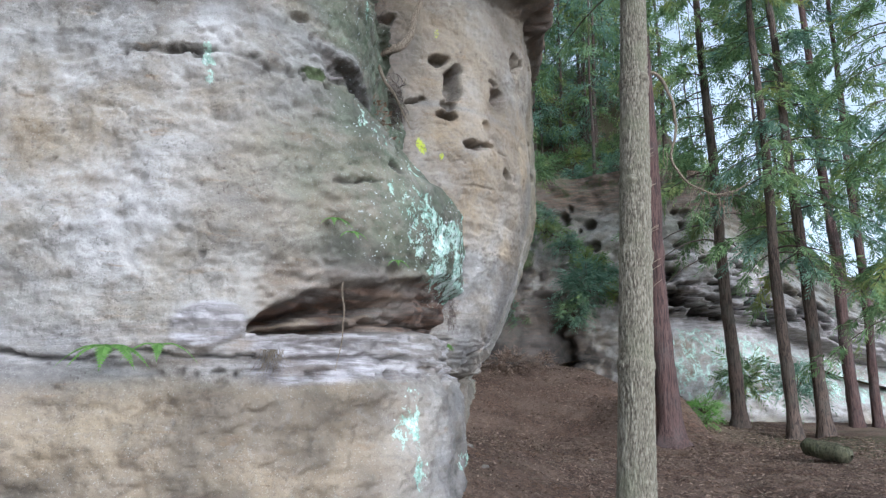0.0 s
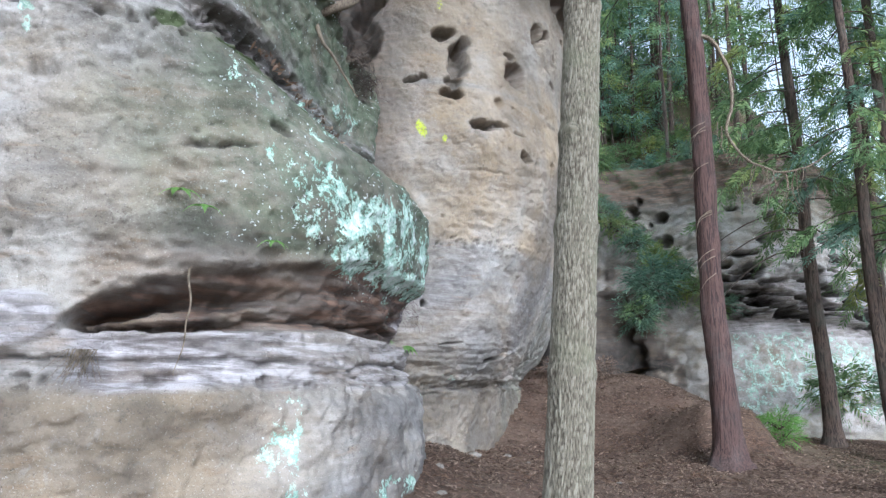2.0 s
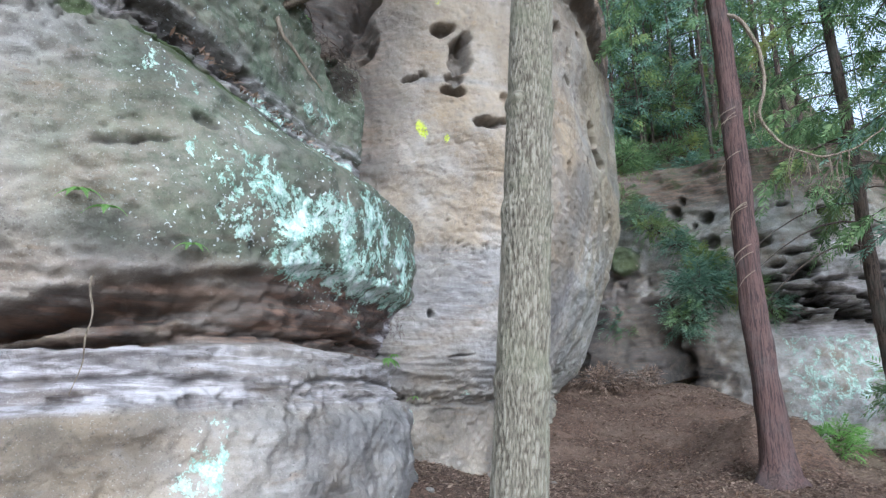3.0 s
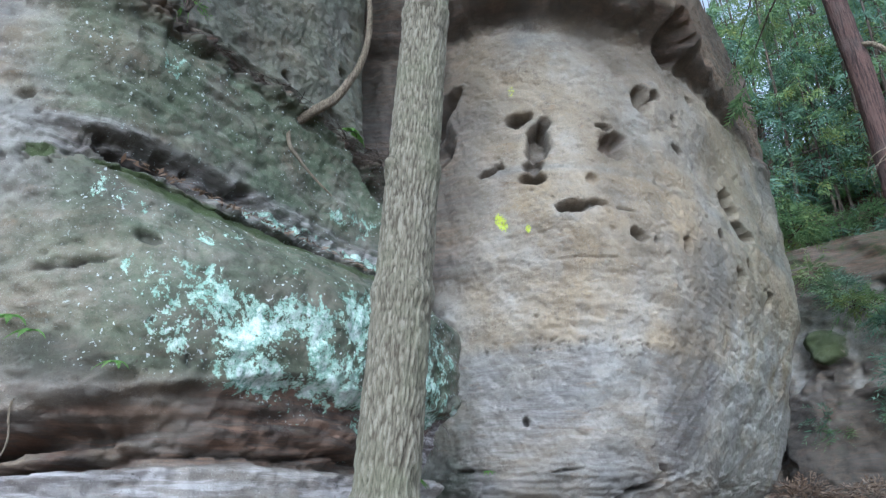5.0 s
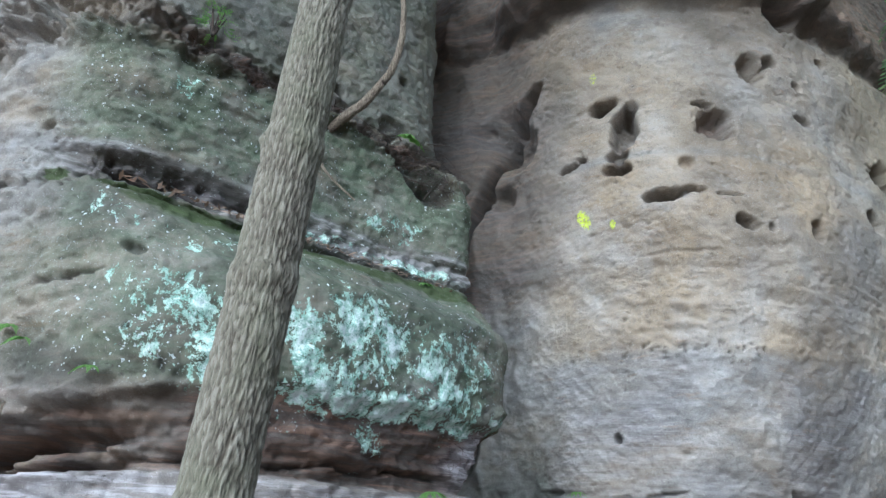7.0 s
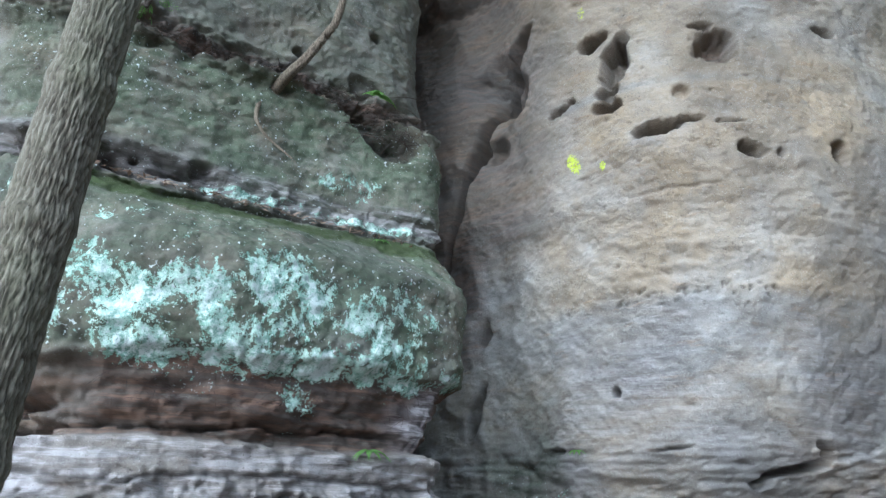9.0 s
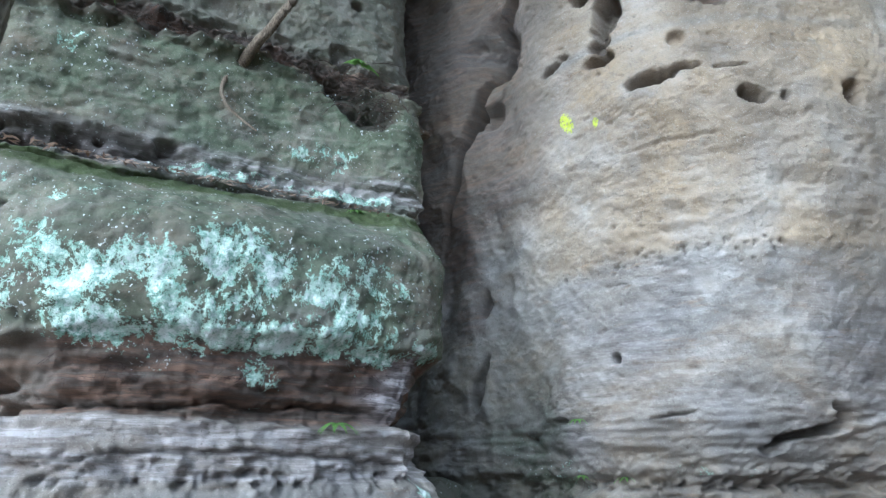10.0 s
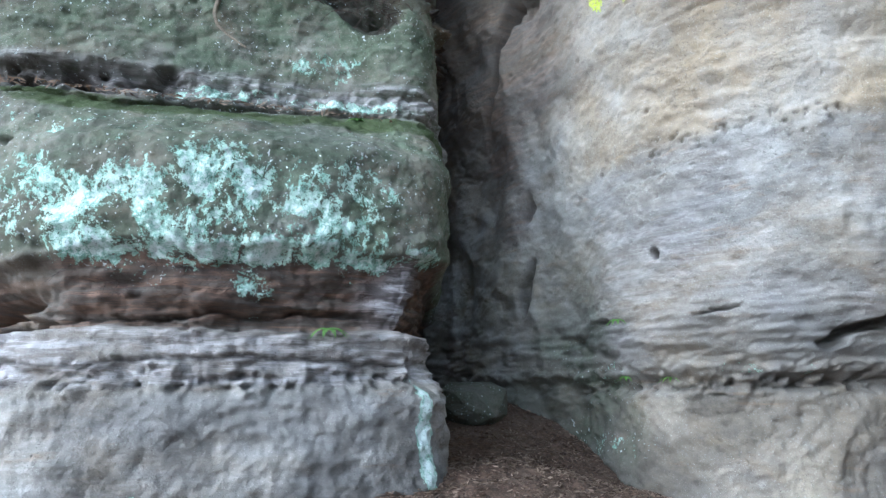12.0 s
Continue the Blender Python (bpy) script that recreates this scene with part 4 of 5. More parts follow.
def joined(pieces):
    V, Q, k = [], [], 0
    for v, f in pieces:
        V.append(v)
        Q.append(f + k)
        k += len(v)
    return np.vstack(V), np.vstack(Q)


def conifer(x, y, r, height, bark, leaf, label, lean=(0, 0), low=3.0, reach=2.6, boughs=40, per=22, size=0.42, flare=0.35, z0=None, leaflets=15, seed=0, dead=0, name="conifer", group=""):
    """A conifer: trunk with a flared foot, drooping limbs and a crown of feathery sprays."""
    g = np.random.default_rng(seed + 100)
    dz = 0.12 if z0 is None else 0.36
    rings = trunk_rings(x, y, r, height, lean, flare, dz)
    if z0 is not None:
        rings[:, 2] += z0 - rings[0, 2]
    base = new(name)
    pos, f = tube(rings, (36 if r > 0.14 else 14) if z0 is None else 9, 0.09, x * 7)
    mesh_object("trunk", pos, f, bark, parent=base)
    limbs, tips, ways = [], [], []
    for k in range(boughs):
        h = low + (height * 0.97 - low) * (k + g.random()) / boughs
        i = min(int(h / dz), len(rings) - 1)
        p0 = rings[i, :3]
        az = g.uniform(0, 2 * np.pi)
        L = reach * (1 - 0.75 * (h - low) / (height - low)) * g.uniform(0.6, 1.15)
        out = np.array([math.cos(az), math.sin(az), 0])
        u = np.linspace(0, 1, 7)[:, None]
        line = p0 + out * (u * L) + np.array([0, 0, 1.0]) * (0.16 * L * u - 0.85 * L * u ** 2 + 0.22 * L * u ** 3)
        limbs.append(tube(np.column_stack([line, 0.022 * (1 - 0.8 * u[:, 0]) * (0.6 + L / 4)]), 5))
        if h < low + dead:
            continue
        q = g.uniform(0.2, 1.0, per)
        at = np.stack([np.interp(q, u[:, 0], line[:, j]) for j in range(3)], 1) + g.normal(0, 0.05, (per, 3))
        sw = g.choice([-1.0, 1.0], per)[:, None] * np.cross(out, [0, 0, 1.0]) * g.uniform(0.2, 1.0, per)[:, None]
        tips.append(at)
        ways.append(out * g.uniform(0.35, 0.9, per)[:, None] + sw + np.array([0, 0, -0.7]) * g.uniform(0.1, 1.6, per)[:, None])
    if limbs:
        v, f = joined(limbs)
        tagged(mesh_object("branchwork", v, f, BARK_DARK, parent=base), kind="stuff")
    if tips:
        at, way = np.vstack(tips), np.vstack(ways)
        v, f = sprays(g, at, way, g.uniform(0.6, 1.3, len(at)) * size, leaflets)
        tagged(mesh_object("crown", v, f, leaf, smooth=False, parent=base), kind="stuff")
    return tagged(base, label, "tree", group)


# the grey trunk passed close by, with branch scars
grey = new("broadleaf_tree")
rings = trunk_rings(1.62, 5.89, 0.158, 16, (0.0586, 0.0407), 0.3, 0.022, 0.004)
for zs in (1.55, 2.55, 3.25, 4.3, 5.4):
    rings[:, 3] *= 1 + 0.10 * np.exp(-((rings[:, 2] - zs) / 0.06) ** 2) - 0.03 * np.exp(-((rings[:, 2] - zs - 0.09) / 0.05) ** 2)
SIDES = 190
pos, f = tube(rings, SIDES, 0.0)
ang = np.arctan2(pos[:, 1] - np.repeat(rings[:, 1], SIDES), pos[:, 0] - np.repeat(rings[:, 0], SIDES))
flat = np.column_stack([np.cos(ang) * 3.3, np.sin(ang) * 3.3, pos[:, 2] * 7.0])
furrow = np.abs(fbm(flat, 3.2, 3, 0.55)) + 0.35 * np.abs(fbm(flat + 9, 7.5, 2, 0.5, (1, 1, 1.4)))
nrm = np.column_stack([np.cos(ang), np.sin(ang), 0 * ang])
trunk = mesh_object("trunk", pos + nrm * (0.022 * np.clip(furrow, 0, 0.8) - 0.006)[:, None], f, BARK_GREY, parent=grey)
give(trunk, "furrow", furrow)
for k, (zs, az) in enumerate(((1.55, -1.1), (2.55, -0.5), (3.25, -2.0), (4.3, -1.0), (5.4, -1.6))):
    cx, cy = np.interp(zs, rings[:, 2], rings[:, 0]), np.interp(zs, rings[:, 2], rings[:, 1])
    d = np.array([math.cos(az), math.sin(az), 0.1])
    u = np.linspace(0, 1, 6)[:, None]
    v, q = tube(np.column_stack([np.array([cx, cy, zs]) + d * (0.12 + 0.05 * u), [0.06, 0.058, 0.05, 0.036, 0.02, 0.004]]), 14, 0.35, k)
    give(mesh_object("branch_scar", v, q, BARK_GREY, parent=grey), "furrow", 0.25 + 0.5 * np.abs(fbm(v, 30, 3)))
# unseen crown added above the view, set to shade the tower's top
g = np.random.default_rng(44)
tips, ways, limbs = [], [], []
for k in range(46):
    h = 10.3 + 5.4 * (k + g.random()) / 46
    i = int(np.argmin(np.abs(rings[:, 2] - h)))
    az, L = g.uniform(0, 2 * np.pi), g.uniform(2.2, 4.6) * (1.25 - 0.09 * (h - 10))
    out = np.array([math.cos(az), math.sin(az) + 0.25, 0])
    u = np.linspace(0, 1, 7)[:, None]
    line = rings[i, :3] + out * (u * L) + np.array([0, 0, 1.0]) * (0.45 * L * u - 0.25 * L * u ** 2)
    limbs.append(tube(np.column_stack([line, 0.035 * (1 - 0.85 * u[:, 0])]), 5))
    q = g.uniform(0.3, 1.0, 34)
    tips.append(np.stack([np.interp(q, u[:, 0], line[:, j]) for j in range(3)], 1) + g.normal(0, 0.22, (34, 3)))
    ways.append(g.normal(0, 1, (34, 3)) * [1, 1, 0.4])
v, f = joined(limbs)
limbwork = mesh_object("branchwork", v, f, BARK_GREY, parent=grey)
give(limbwork, "furrow", 0.3 + 0 * v[:, 0])
tagged(limbwork, kind="stuff")
at, way = np.vstack(tips), np.vstack(ways)
v, f = sprays(g, at, way, g.uniform(0.7, 1.3, len(at)) * 0.5, 10, 0.3)
tagged(mesh_object("crown", v, f, FERN_GREEN, smooth=False, parent=grey), kind="stuff")
tagged(grey, "slender grey tree trunk with furrowed bark and branch scars", "tree")

# the red-barked conifer with its dead hanging branch
red = conifer(4.72, 14.2, 0.235, 24, BARK_RED, NEEDLES, "tall red-barked conifer with a flared mossy foot", (-0.012, 0), 10.5, 3.0, 34, 18, 0.5, 0.6, seed=1, dead=0.0, name="red_conifer")


def stick(name, points, radius, bark, parent=None, sides=7, fine=10):
    P = np.array(points, float)
    t = np.linspace(0, len(P) - 1, fine * (len(P) - 1) + 1)
    sm = np.stack([np.interp(t, np.arange(len(P)), P[:, i]) for i in range(3)], 1)
    for _ in range(4):
        sm[1:-1] = (sm[:-2] + 2 * sm[1:-1] + sm[2:]) / 4
    sm[1:-1] += 0.012 * np.stack([vnoise(sm[1:-1] * 6 + k * 9) for k in range(3)], 1)
    v, f = tube(np.column_stack([sm, radius * (1 - 0.75 * t / t[-1])]), sides)
    return mesh_object(name, v, f, bark, parent=parent)


stick("dead_branch", [(4.7, 14.1, 8.35), (4.95, 14.0, 8.2), (5.2, 14.0, 7.6), (5.25, 14.0, 6.9), (5.05, 14.0, 6.2), (5.4, 14.0, 5.65), (5.95, 14.0, 5.38), (6.5, 14.0, 5.48), (7.0, 14.1, 5.85)], 0.045, DRY_STICK, red)
g = np.random.default_rng(5)
for k in range(16):
    a = np.array([g.uniform(4.9, 6.6), 14.0, 0])
    a[2] = np.interp(a[0], [4.9, 5.2, 5.4, 5.95, 6.6], [6.5, 6.0, 5.65, 5.38, 5.5])
    stick("twig", [a, a + [g.normal(0, 0.1), 0.05, -0.3], a + [g.normal(0, 0.2), 0, -g.uniform(0.5, 1.0)]], 0.012, DRY_STICK, red, 4, 4)
for k in range(10):
    zs = g.uniform(3.5, 6.5)
    stick("twig", [(4.7, 14.0, zs), (4.55 - g.random() * 0.2, 13.9, zs - 0.15), (4.45 - g.random() * 0.2, 13.9, zs - 0.5)], 0.009, DRY_STICK, red, 4, 4)

# dark conifers of the wood
conifer(8.6, 19.7, 0.20, 21, BARK_DARK, NEEDLES, "dark slender conifer with drooping feathery boughs", (-0.02, 0), 5.0, 3.2, 60, 26, 0.55, 0.4, seed=2, dead=1.5)
conifer(8.75, 17.0, 0.16, 18, BARK_DARK, NEEDLES, "dark conifer with low feathery boughs and a mossy foot", (0, 0.01), 4.4, 2.4, 40, 20, 0.5, 0.4, seed=3)
conifer(9.7, 17.2, 0.17, 19, BARK_DARK, NEEDLES_BLUE, "dark conifer with low blue-green boughs", (-0.03, 0), 4.6, 2.6, 40, 20, 0.5, 0.5, seed=4)
conifer(13.3, 21.8, 0.20, 22, BARK_RED, NEEDLES_BLUE, "tall brown-barked conifer in the wood", (-0.02, 0), 6.5, 3.0, 30, 20, 0.6, 0.3, seed=5)
conifer(13.9, 21.6, 0.15, 20, BARK_RED, NEEDLES, "thin brown-barked conifer in the wood", (0.0, 0), 7.5, 2.6, 26, 18, 0.6, 0.3, seed=6)
conifer(11.4, 15.2, 0.15, 17, BARK_DARK, NEEDLES, "conifer with wide low yellow-green boughs", (0, 0), 3.0, 3.0, 55, 26, 0.5, 0.3, seed=7)
conifer(16.5, 21.0, 0.20, 22, BARK_DARK, NEEDLES_BLUE, "tall dark conifer in the wood", (0, 0), 4.5, 3.4, 28, 20, 0.65, 0.3, seed=8)
conifer(10.6, 20.6, 0.14, 18, BARK_DARK, NEEDLES, "thin dark conifer in the wood", (0, 0), 5.0, 2.4, 30, 18, 0.55, 0.3, seed=9)
conifer(19.5, 25.0, 0.22, 24, BARK_RED, NEEDLES_BLUE, "tall brown-barked conifer in the wood", (0, 0), 6, 3.4, 26, 18, 0.7, 0.3, seed=10)
conifer(17.5, 17.0, 0.18, 20, BARK_DARK, NEEDLES, "dark conifer with wide boughs", (0, 0), 4.5, 3.2, 28, 18, 0.6, 0.3, seed=11)
conifer(23, 22, 0.22, 24, BARK_DARK, NEEDLES, "dark conifer with wide boughs", (0, 0), 4.5, 3.6, 26, 16, 0.7, 0.3, seed=12)

# unseen conifers added behind the path to block light from the high sky
for k, (tx, ty) in enumerate(((3.5, -7.5), (-3.5, -4.5), (10.0, -7.0), (-8.0, -2.0), (0.5, -10.0))):
    conifer(tx, ty, 0.2, 20, BARK_DARK if k % 2 else BARK_RED, NEEDLES, "unseen conifer added behind the path to hold back skylight", (0, 0), 7.5, 3.6, 32, 16, 0.85, 0.3, leaflets=10, seed=200 + k)

# trees on the slope above the far cliff
for k in range(84):
    tx = -4 + 30 * ((k * 0.618) % 1) + g.uniform(-0.5, 0.5)
    if tx > 11 and k % 4:
        continue
    ty = np.interp(tx, [-4, 3, 9, 22, 30], [28.2, 27.0, 25.8, 28.2, 31]) + 14 * ((k * 0.414) % 1) ** 1.3
    conifer(tx, ty, g.uniform(0.05, 0.13), g.uniform(9, 16), BARK_DARK, NEEDLES if k % 3 else NEEDLES_BLUE, "thin conifer on the slope above the cliff", (g.normal(0, 0.02), 0),
            g.uniform(1.5, 5.0), g.uniform(1.4, 2.4), 24, 10, 0.66, 0.2, z0=float(slope_height([tx], [ty])[0]) - 0.2, leaflets=9, seed=30 + k, group="trees on the slope")

for k in range(16):
    tx, ty = 1.5 + 8.5 * ((k * 0.618) % 1), 27.0 + 7 * ((k * 0.33) % 1)
    conifer(tx, ty, g.uniform(0.06, 0.12), g.uniform(10, 15), BARK_DARK, NEEDLES if k % 2 else NEEDLES_BLUE, "thin leafy conifer on the brow above the cliff", (g.normal(0, 0.02), 0),
            0.8, 2.4, 32, 12, 0.7, 0.2, z0=float(slope_height([tx], [ty])[0]) - 0.2, leaflets=9, seed=300 + k, group="trees on the slope")


def shrub(x, y, z, radius, count, leaf, label, size=0.4, seed=0, squash=0.7):
    """A bushy spray of low boughs."""
    g = np.random.default_rng(seed + 900)
    base = new("shrub")
    d = unit(g.normal(size=(count, 3)) * [1, 1, 0.6] + [0, -0.2, 0.35])
    at = np.array([x, y, z]) + d * radius * g.uniform(0.1, 0.8, count)[:, None] * [1, 1, squash]
    v, f = sprays(g, at, d + [0, 0, -0.2], g.uniform(0.6, 1.3, count) * size, 12)
    tagged(mesh_object("foliage", v, f, leaf, smooth=False, parent=base), kind="stuff")
    stems = []
    for k in range(7):
        e = np.array([x, y, z]) + d[k] * radius * 0.8 * np.array([1, 1, squash])
        u = np.linspace(0, 1, 5)[:, None]
        stems.append(tube(np.column_stack([np.array([x, y, z - 0.15]) * (1 - u) + e * u, 0.02 * (1 - 0.7 * u)]), 5))
    v, f = joined(stems)
    tagged(mesh_object("stemwork", v, f, BARK_DARK, parent=base), kind="stuff")
    return tagged(base, label, "shrub")


shrub(5.0, 23.1, 4.6, 1.0, 260, NEEDLES_BLUE, "feathery evergreen shrub hanging on the far cliff", 0.5, 1, 1.3)
shrub(4.6, 23.3, 3.7, 0.8, 140, NEEDLES_BLUE, "feathery evergreen shrub hanging on the far cliff", 0.45, 2, 1.2)
for k in range(48):
    sx = -1.0 + 17 * ((k * 0.618 + 0.2) % 1)
    sy = float(np.interp(sx, [-1, 3, 7, 9, 14, 22], [26.6, 25.8, 24.4, 24.2, 25.4, 27])) + 0.2 + 7.5 * ((k * 0.37) % 1)
    shrub(sx, sy, float(slope_height([sx], [sy])[0]) + 0.2, 0.9, 120, NEEDLES if k % 2 else NEEDLES_BLUE, "low evergreen shrub on the brow of the cliff", 0.5, 10 + k, 0.8)
shrub(3.0, 21.0, 8.2, 0.8, 150, NEEDLES, "small evergreen growing from the side of the tower", 0.45, 60, 0.8)
shrub(9.4, 20.9, 1.4, 0.9, 170, NEEDLES, "low evergreen shrub at the foot of the far cliff", 0.5, 61, 1.0)
shrub(10.3, 19.6, 1.2, 0.8, 150, NEEDLES_BLUE, "low evergreen shrub at the foot of the far cliff", 0.5, 62, 1.0)
shrub(6.25, 16.2, 0.75, 0.4, 110, FERN_GREEN, "low green undergrowth on a mossy bank", 0.25, 63, 0.6)
shrub(6.5, 16.9, 0.45, 0.4, 90, FERN_GREEN, "low green undergrowth on a mossy bank", 0.25, 64, 0.6)


def fern(x, y, z, fronds, size, out, label, seed=0):
    """A fern: arching fronds, each a midrib with paired leaflets that taper to the tip."""
    g = np.random.default_rng(seed + 500)
    base = new("fern")
    o = unit(np.array([out[0], out[1], 0.0]))
    s = np.array([-o[1], o[0], 0])
    for k in range(fronds):
        a = (k / max(1, fronds - 1) - 0.5) * 2.4 + g.normal(0, 0.12)
        d = o * math.cos(a) * 0.75 + s * math.sin(a)
        L = size * g.uniform(0.75, 1.1)
        u = np.linspace(0, 1, 19)
        mid = np.array([x, y, z]) + d * (u * L)[:, None] + np.array([0, 0, 1.0]) * (L * (0.42 * u - 0.85 * u ** 2))[:, None]
        tan = unit(np.gradient(mid, axis=0))
        lat = unit(np.cross(tan, [0, 0, 1.0]))
        V, k2 = [], 0
        for i in range(2, 19):
            w = L * 0.21 * math.sin(math.pi * (0.18 + 0.82 * u[i]) ** 0.8) + 0.004
            for sg in (1, -1):
                b = mid[i]
                dd = lat[i] * sg * 0.95 + tan[i] * 0.35 + np.array([0, 0, -0.18])
                wd = tan[i] * L * 0.03
                V += [b - wd, b + dd * w * 0.5 - wd * 0.9, b + dd * w, b + dd * w * 0.5 + wd * 1.1, b + wd]
        V = np.array(V).reshape(-1, 5, 3)
        quads = np.concatenate([V[:, [0, 1, 3, 4]].reshape(-1, 3), V[:, [1, 2, 2, 3]].reshape(-1, 3)])
        rib = tube(np.column_stack([mid, 0.0035 * (1 - 0.7 * u)]), 4)
        v, f = joined([(quads, np.arange(len(quads)).reshape(-1, 4)), rib])
        me = mesh_object("frond", v, f, FERN_GREEN, smooth=False, parent=base)
        me.data.validate()
    return tagged(base, label, "fern")


fern(-2.42, 4.80, 1.66, 5, 0.34, (0.2, -1), "bright green fern growing from a rock ledge", 1)
fern(-2.10, 4.90, 1.68, 3, 0.30, (0.5, -1), "small bright green fern on a rock ledge", 2)
fern(0.02, 8.57, 1.86, 6, 0.20, (1, -0.1), "small green fern on a thin rock bed", 3)
fern(-0.93, 5.42, 2.76, 4, 0.17, (0.6, -1), "small pale fern on the rock face", 4)
fern(-0.78, 5.50, 2.66, 3, 0.15, (0.6, -1), "small pale fern on the rock face", 5)
fern(-0.42, 5.88, 2.48, 4, 0.15, (0.8, -1), "small green fern under the rock brow", 6)
fern(-0.95, 11.78, 2.12, 5, 0.16, (0.5, -1), "small green fern in a rock crack", 7)
fern(-1.15, 11.95, 1.52, 4, 0.12, (0.5, -1), "tiny fern in a rock crack", 8)
fern(-0.75, 12.25, 1.50, 4, 0.14, (0.5, -1), "tiny fern in a rock crack", 9)
fern(-0.55, 8.85, 3.95, 5, 0.13, (1, 0), "tiny green plant on a mossy ledge", 10)
fern(-1.35, 9.1, 6.25, 5, 0.28, (1, 0), "small fern on a high rock ledge", 11)
fern(-1.2, 9.35, 5.75, 4, 0.15, (1, 0), "small fern on a high rock ledge", 12)
shrub(-1.05, 6.35, 6.2, 0.16, 26, FERN_GREEN, "conifer seedling on a high rock ledge", 0.14, 70, 1.8)

for k in range(16):
    sx = 2.6 + 4.6 * ((k * 0.618) % 1)
    shrub(sx, float(np.interp(sx, [2, 3, 5, 7], [24.5, 24.3, 23.8, 22.9])) + 0.1, 3.4 + 4.6 * ((k * 0.377 + 0.1) % 1), 0.55, 70, NEEDLES if k % 2 else NEEDLES_BLUE, "evergreen fronds rooted in the far cliff face", 0.42, 80 + k, 0.9)
shrub(2.0, 20.6, float(ground_height([2.0], [20.6])[0]) + 0.3, 0.7, 130, DEAD_LEAF, "clump of dry brown bracken beside the tower", 0.4, 71, 0.7)
shrub(3.2, 21.6, float(ground_height([3.2], [21.6])[0]) + 0.2, 0.5, 80, DEAD_LEAF, "clump of dry brown bracken on the mound", 0.35, 72, 0.7)


# small dead wood
def lone(name, points, radius, bark, label, category):
    return tagged(stick(name, points, radius, bark), label, category)


lone("fallen_branch", [(-0.82, 7.66, 5.45), (-0.55, 7.75, 5.58), (-0.42, 7.9, 5.82), (-0.38, 8.08, 6.2), (-0.29, 8.13, 6.5), (-0.24, 8.1, 6.95), (-0.3, 8.05, 7.6), (-0.6, 8.1, 8.6), (-1.4, 8.2, 9.4)], 0.06, DRY_STICK, "bare grey branch leaning on the rock ledge", "branch")
lone("twig", [(-0.90, 7.58, 5.49), (-0.72, 7.47, 5.01), (-0.56, 7.52, 4.76), (-0.40, 7.80, 4.49)], 0.028, DRY_STICK, "thin crooked twig hanging over the rock", "twig")
lone("twig", [(-0.84, 5.52, 2.24), (-0.84, 5.52, 2.0), (-0.83, 5.50, 1.7), (-0.88, 5.48, 1.50)], 0.009, DRY_STICK, "thin dry stem hanging before the slot", "twig")
V = []
for k in range(60):
    a = np.array([-1.33 + g.normal(0, 0.05), 5.17 + g.normal(0, 0.03), 1.66])
    u = np.linspace(0, 1, 4)[:, None]
    V.append(tube(np.column_stack([a + np.array([g.normal(0, 0.08), -0.05 - 0.05 * g.random(), -g.uniform(0.1, 0.24)]) * u ** 1.3, 0.0025 * (1 - 0.6 * u)]), 3))
v, f = joined(V)
tagged(mesh_object("dry_grass", v, f, DRY_STICK), "tuft of dry grass hanging from the ledge", "grass", kind="stuff")

# needles, roots and twigs caught on the high ledges
V = []
for k in range(420):
    if k < 260:
        y = g.uniform(6.0, 9.2)
        a = np.array([-0.95 + g.normal(0, 0.08), y, 5.68 + g.normal(0, 0.05)])
    else:
        a = np.array([-0.72 + g.normal(0, 0.05), g.normal(9.0, 0.25), 5.35 + g.normal(0, 0.15)])
    d = np.array([g.uniform(0, 0.12), g.normal(0, 0.2), -g.uniform(-0.05, 0.22)])
    u = np.linspace(0, 1, 4)[:, None]
    V.append(tube(np.column_stack([a + d * u + np.array([0.03, 0, 0.02]) * np.sin(3 * u), (0.003 + 0.006 * g.random() ** 3) * (1 - 0.5 * u)]), 4))
v, f = joined(V)
tagged(mesh_object("root_tangle", v, f, BARK_DARK), "tangle of roots, twigs and needles on the rock ledges", "roots", kind="stuff")

# fine roots under the brow of the slot
V = []
for k in range(160):
    y = g.uniform(6.6, 8.9)
    a = np.array([np.interp(y, [6.6, 7.4, 8.9], [-0.12, 0.08, 0.1]) + g.normal(0, 0.03), y, g.uniform(2.1, 2.36)])
    d = np.array([g.uniform(-0.02, 0.05), g.normal(0, 0.12), g.normal(-0.05, 0.05)])
    u = np.linspace(0, 1, 4)[:, None]
    V.append(tube(np.column_stack([a + d * u + np.array([0.02, 0, 0.015]) * np.sin(3 * u), 0.0022 * (1 - 0.5 * u)]), 3))
v, f = joined(V)
tagged(mesh_object("fine_roots", v, f, BARK_RED), "fine reddish roots and needles under the rock brow", "roots", kind="stuff")

V = []
for k in range(260):
    y = g.uniform(5.8, 9.2)
    z = 4.02 + g.normal(0, 0.03)
    x = np.interp(z, [3.9, 4.06], [-0.42, -0.66]) + g.normal(0, 0.02)
    d = unit(g.normal(size=3) * [0.6, 1, 0.25]) * g.uniform(0.015, 0.05)
    w = unit(np.cross(d, [0.8, 0, 0.6])) * np.linalg.norm(d) * 0.35
    c = np.array([x, y, z])
    V.append((np.array([c - d, c + w, c + d, c - w]), np.arange(4).reshape(1, 4)))
v, f = joined(V)
tagged(mesh_object("ledge_litter", v, f, DEAD_LEAF, smooth=False), "dry leaf crumbs on the mossy rock ledge", "leaves", kind="stuff")

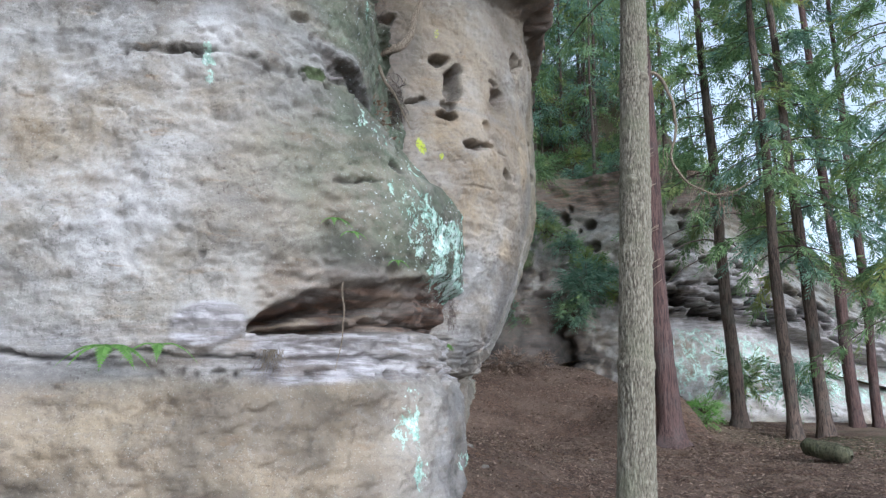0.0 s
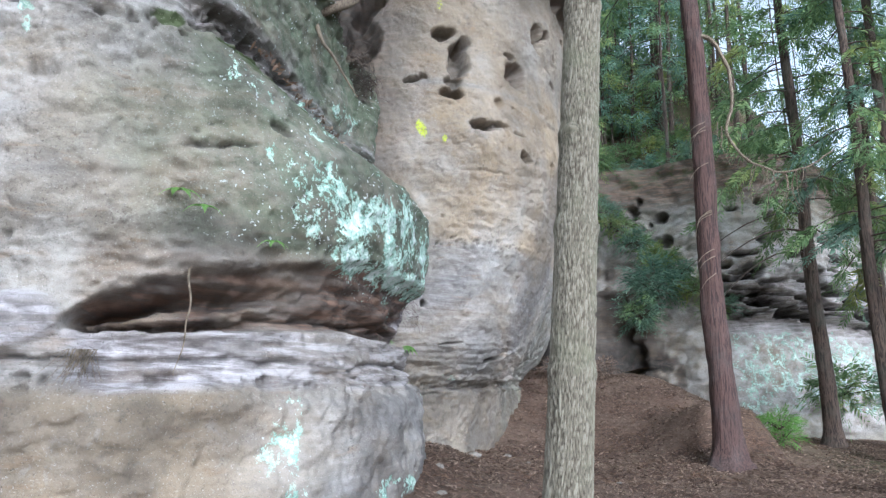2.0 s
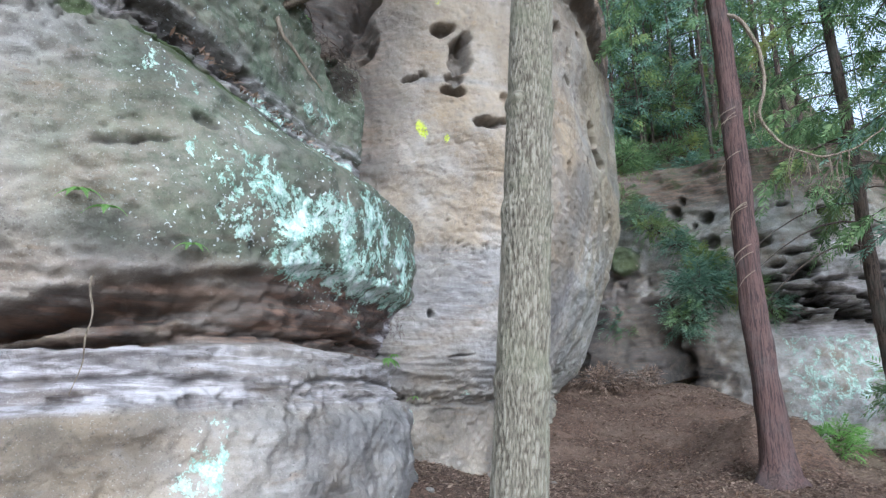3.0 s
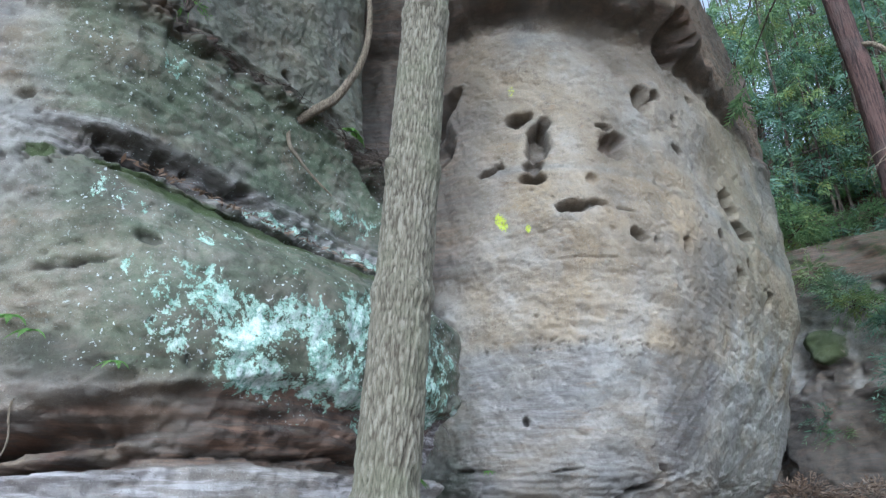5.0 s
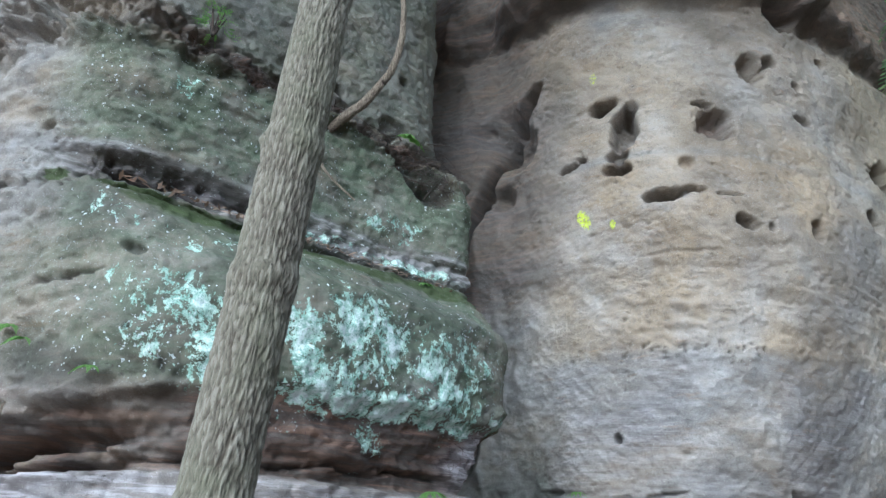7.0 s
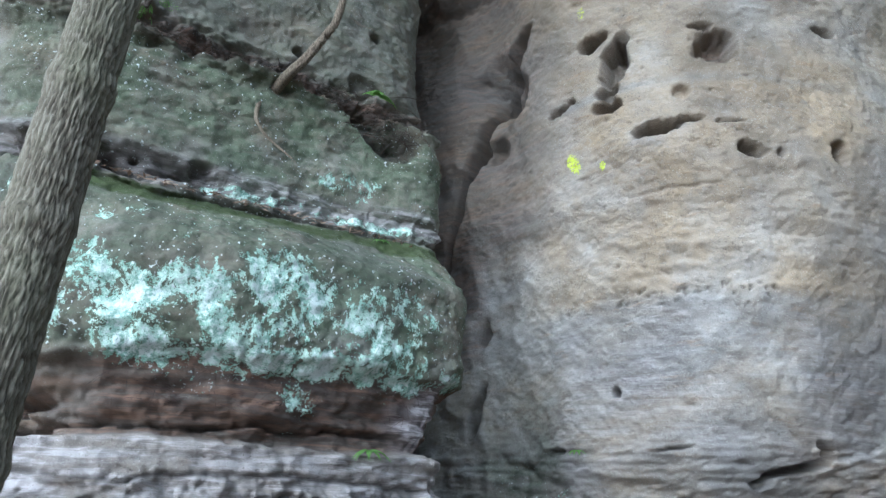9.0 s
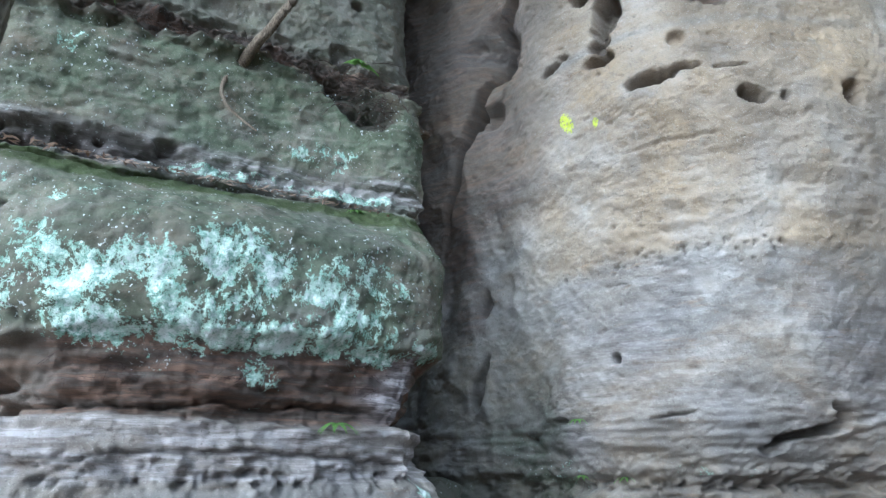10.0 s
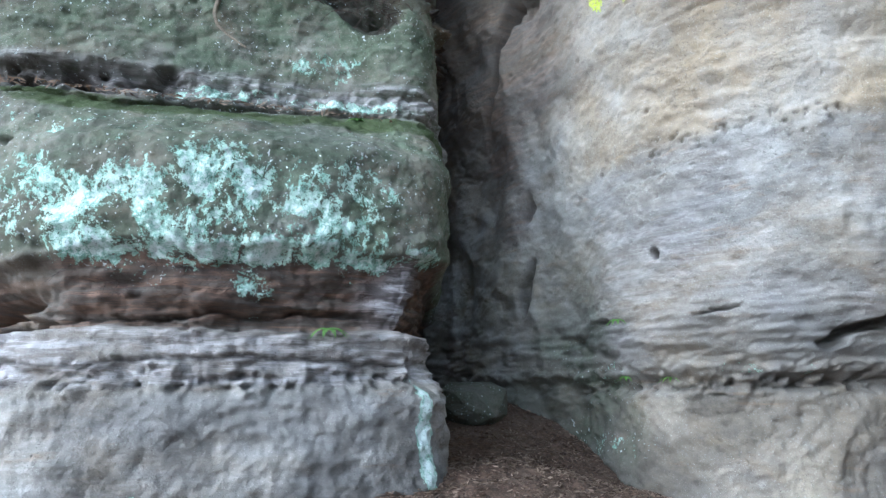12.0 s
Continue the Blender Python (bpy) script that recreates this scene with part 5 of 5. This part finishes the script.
# mossy log on the forest floor
LOG = bark_material("mossy_log", (0.13, 0.12, 0.07), (0.05, 0.05, 0.03), (0.08, 0.10, 0.03), 14)
gl = float(ground_height([6.6], [11.8])[0])
u = np.linspace(0, 1, 12)
v, f = tube(np.column_stack([6.45 + 0.35 * u, 12.3 - 0.9 * u, gl + 0.14 + 0.10 * (1 - u), 0.15 * (1 - 0.15 * u) * np.minimum(1, np.minimum(u, 1 - u) * 14 + 0.25)]), 16, 0.3, 3)
tagged(mesh_object("mossy_log", v, f, LOG), "short mossy rotten log on the forest floor", "log")


# dead leaves and stones on the ground
def scatter(count, xr, yr, size, seed):
    g = np.random.default_rng(seed)
    x, y = g.uniform(*xr, count), g.uniform(*yr, count)
    z = ground_height(x, y) + 0.012
    a, L = g.uniform(0, 2 * np.pi, count), g.uniform(0.5, 1.4, count) * size
    d = np.stack([np.cos(a), np.sin(a), g.normal(0, 0.3, count)], 1) * L[:, None]
    w = np.stack([-np.sin(a), np.cos(a), g.normal(0, 0.4, count)], 1) * (L * 0.32)[:, None]
    c = np.stack([x, y, z], 1)
    V = np.stack([c - d, c + w, c + d, c - w], 1).reshape(-1, 3)
    return V, np.arange(len(V)).reshape(-1, 4)


v, f = joined([scatter(46000, (-2, 8), (6.5, 15), 0.026, 1), scatter(26000, (-0.5, 10), (12, 23), 0.045, 2), scatter(9000, (-3.5, 1.0), (9, 12.5), 0.028, 3)])
tagged(mesh_object("leaf_litter", v, f, DEAD_LEAF, smooth=False), "dead brown leaves and bark flakes on the forest floor", "leaves", kind="stuff")


V = []
for k in range(150):
    a = np.array([g.uniform(-0.5, 7.5), g.uniform(7.5, 17), 0])
    L, az = g.uniform(0.08, 0.4), g.uniform(0, 2 * np.pi)
    u = np.linspace(0, 1, 5)[:, None]
    line = a + np.array([math.cos(az), math.sin(az), 0]) * L * u + np.array([0.2 * L * math.sin(az), 0.2 * L, 0]) * np.sin(2.5 * u)
    line[:, 2] = ground_height(line[:, 0], line[:, 1]) + 0.012
    V.append(tube(np.column_stack([line, (0.003 + 0.006 * g.random()) * (1 - 0.6 * u[:, 0])]), 4))
v, f = joined(V)
tagged(mesh_object("fallen_twigs", v, f, DRY_STICK), "thin dry twigs strewn over the forest floor", "twigs", kind="stuff")


def stone(x, y, size, seed, label="small grey sandstone fragment lying in the litter", group="stones on the ground"):
    me = bpy.data.meshes.new("stone")
    bm = bmesh.new()
    bmesh.ops.create_icosphere(bm, subdivisions=2, radius=size)
    for vert in bm.verts:
        k = 1 + 0.35 * noise.noise(vert.co * (1.6 / size) + Vector((seed, 0, 0)))
        vert.co = Vector((vert.co.x * k * 1.3, vert.co.y * k, vert.co.z * k * 0.6))
    bm.to_mesh(me)
    bm.free()
    me.materials.append(ROCK)
    ob = new("stone", me)
    ob.location = (x, y, float(ground_height([x], [y])[0]) + size * 0.2)
    ob.rotation_euler[2] = seed
    return tagged(ob, label, "stone", group)


for k, (x, y, size) in enumerate(((0.15, 12.4, 0.09), (0.5, 12.6, 0.07), (0.3, 13.2, 0.10), (0.9, 11.0, 0.04), (1.2, 13.6, 0.05), (0.35, 9.0, 0.05), (0.8, 14.2, 0.08), (2.6, 12.0, 0.04), (0.5, 8.2, 0.05))):
    stone(x, y, size, k * 1.7)
boulder = stone(-2.45, 10.6, 0.46, 2.9, "dark rounded boulder wedged at the foot of the cleft", "")
give(boulder, "green", np.full(len(boulder.data.vertices), 0.8))
give(boulder, "dark", np.full(len(boulder.data.vertices), 0.5))
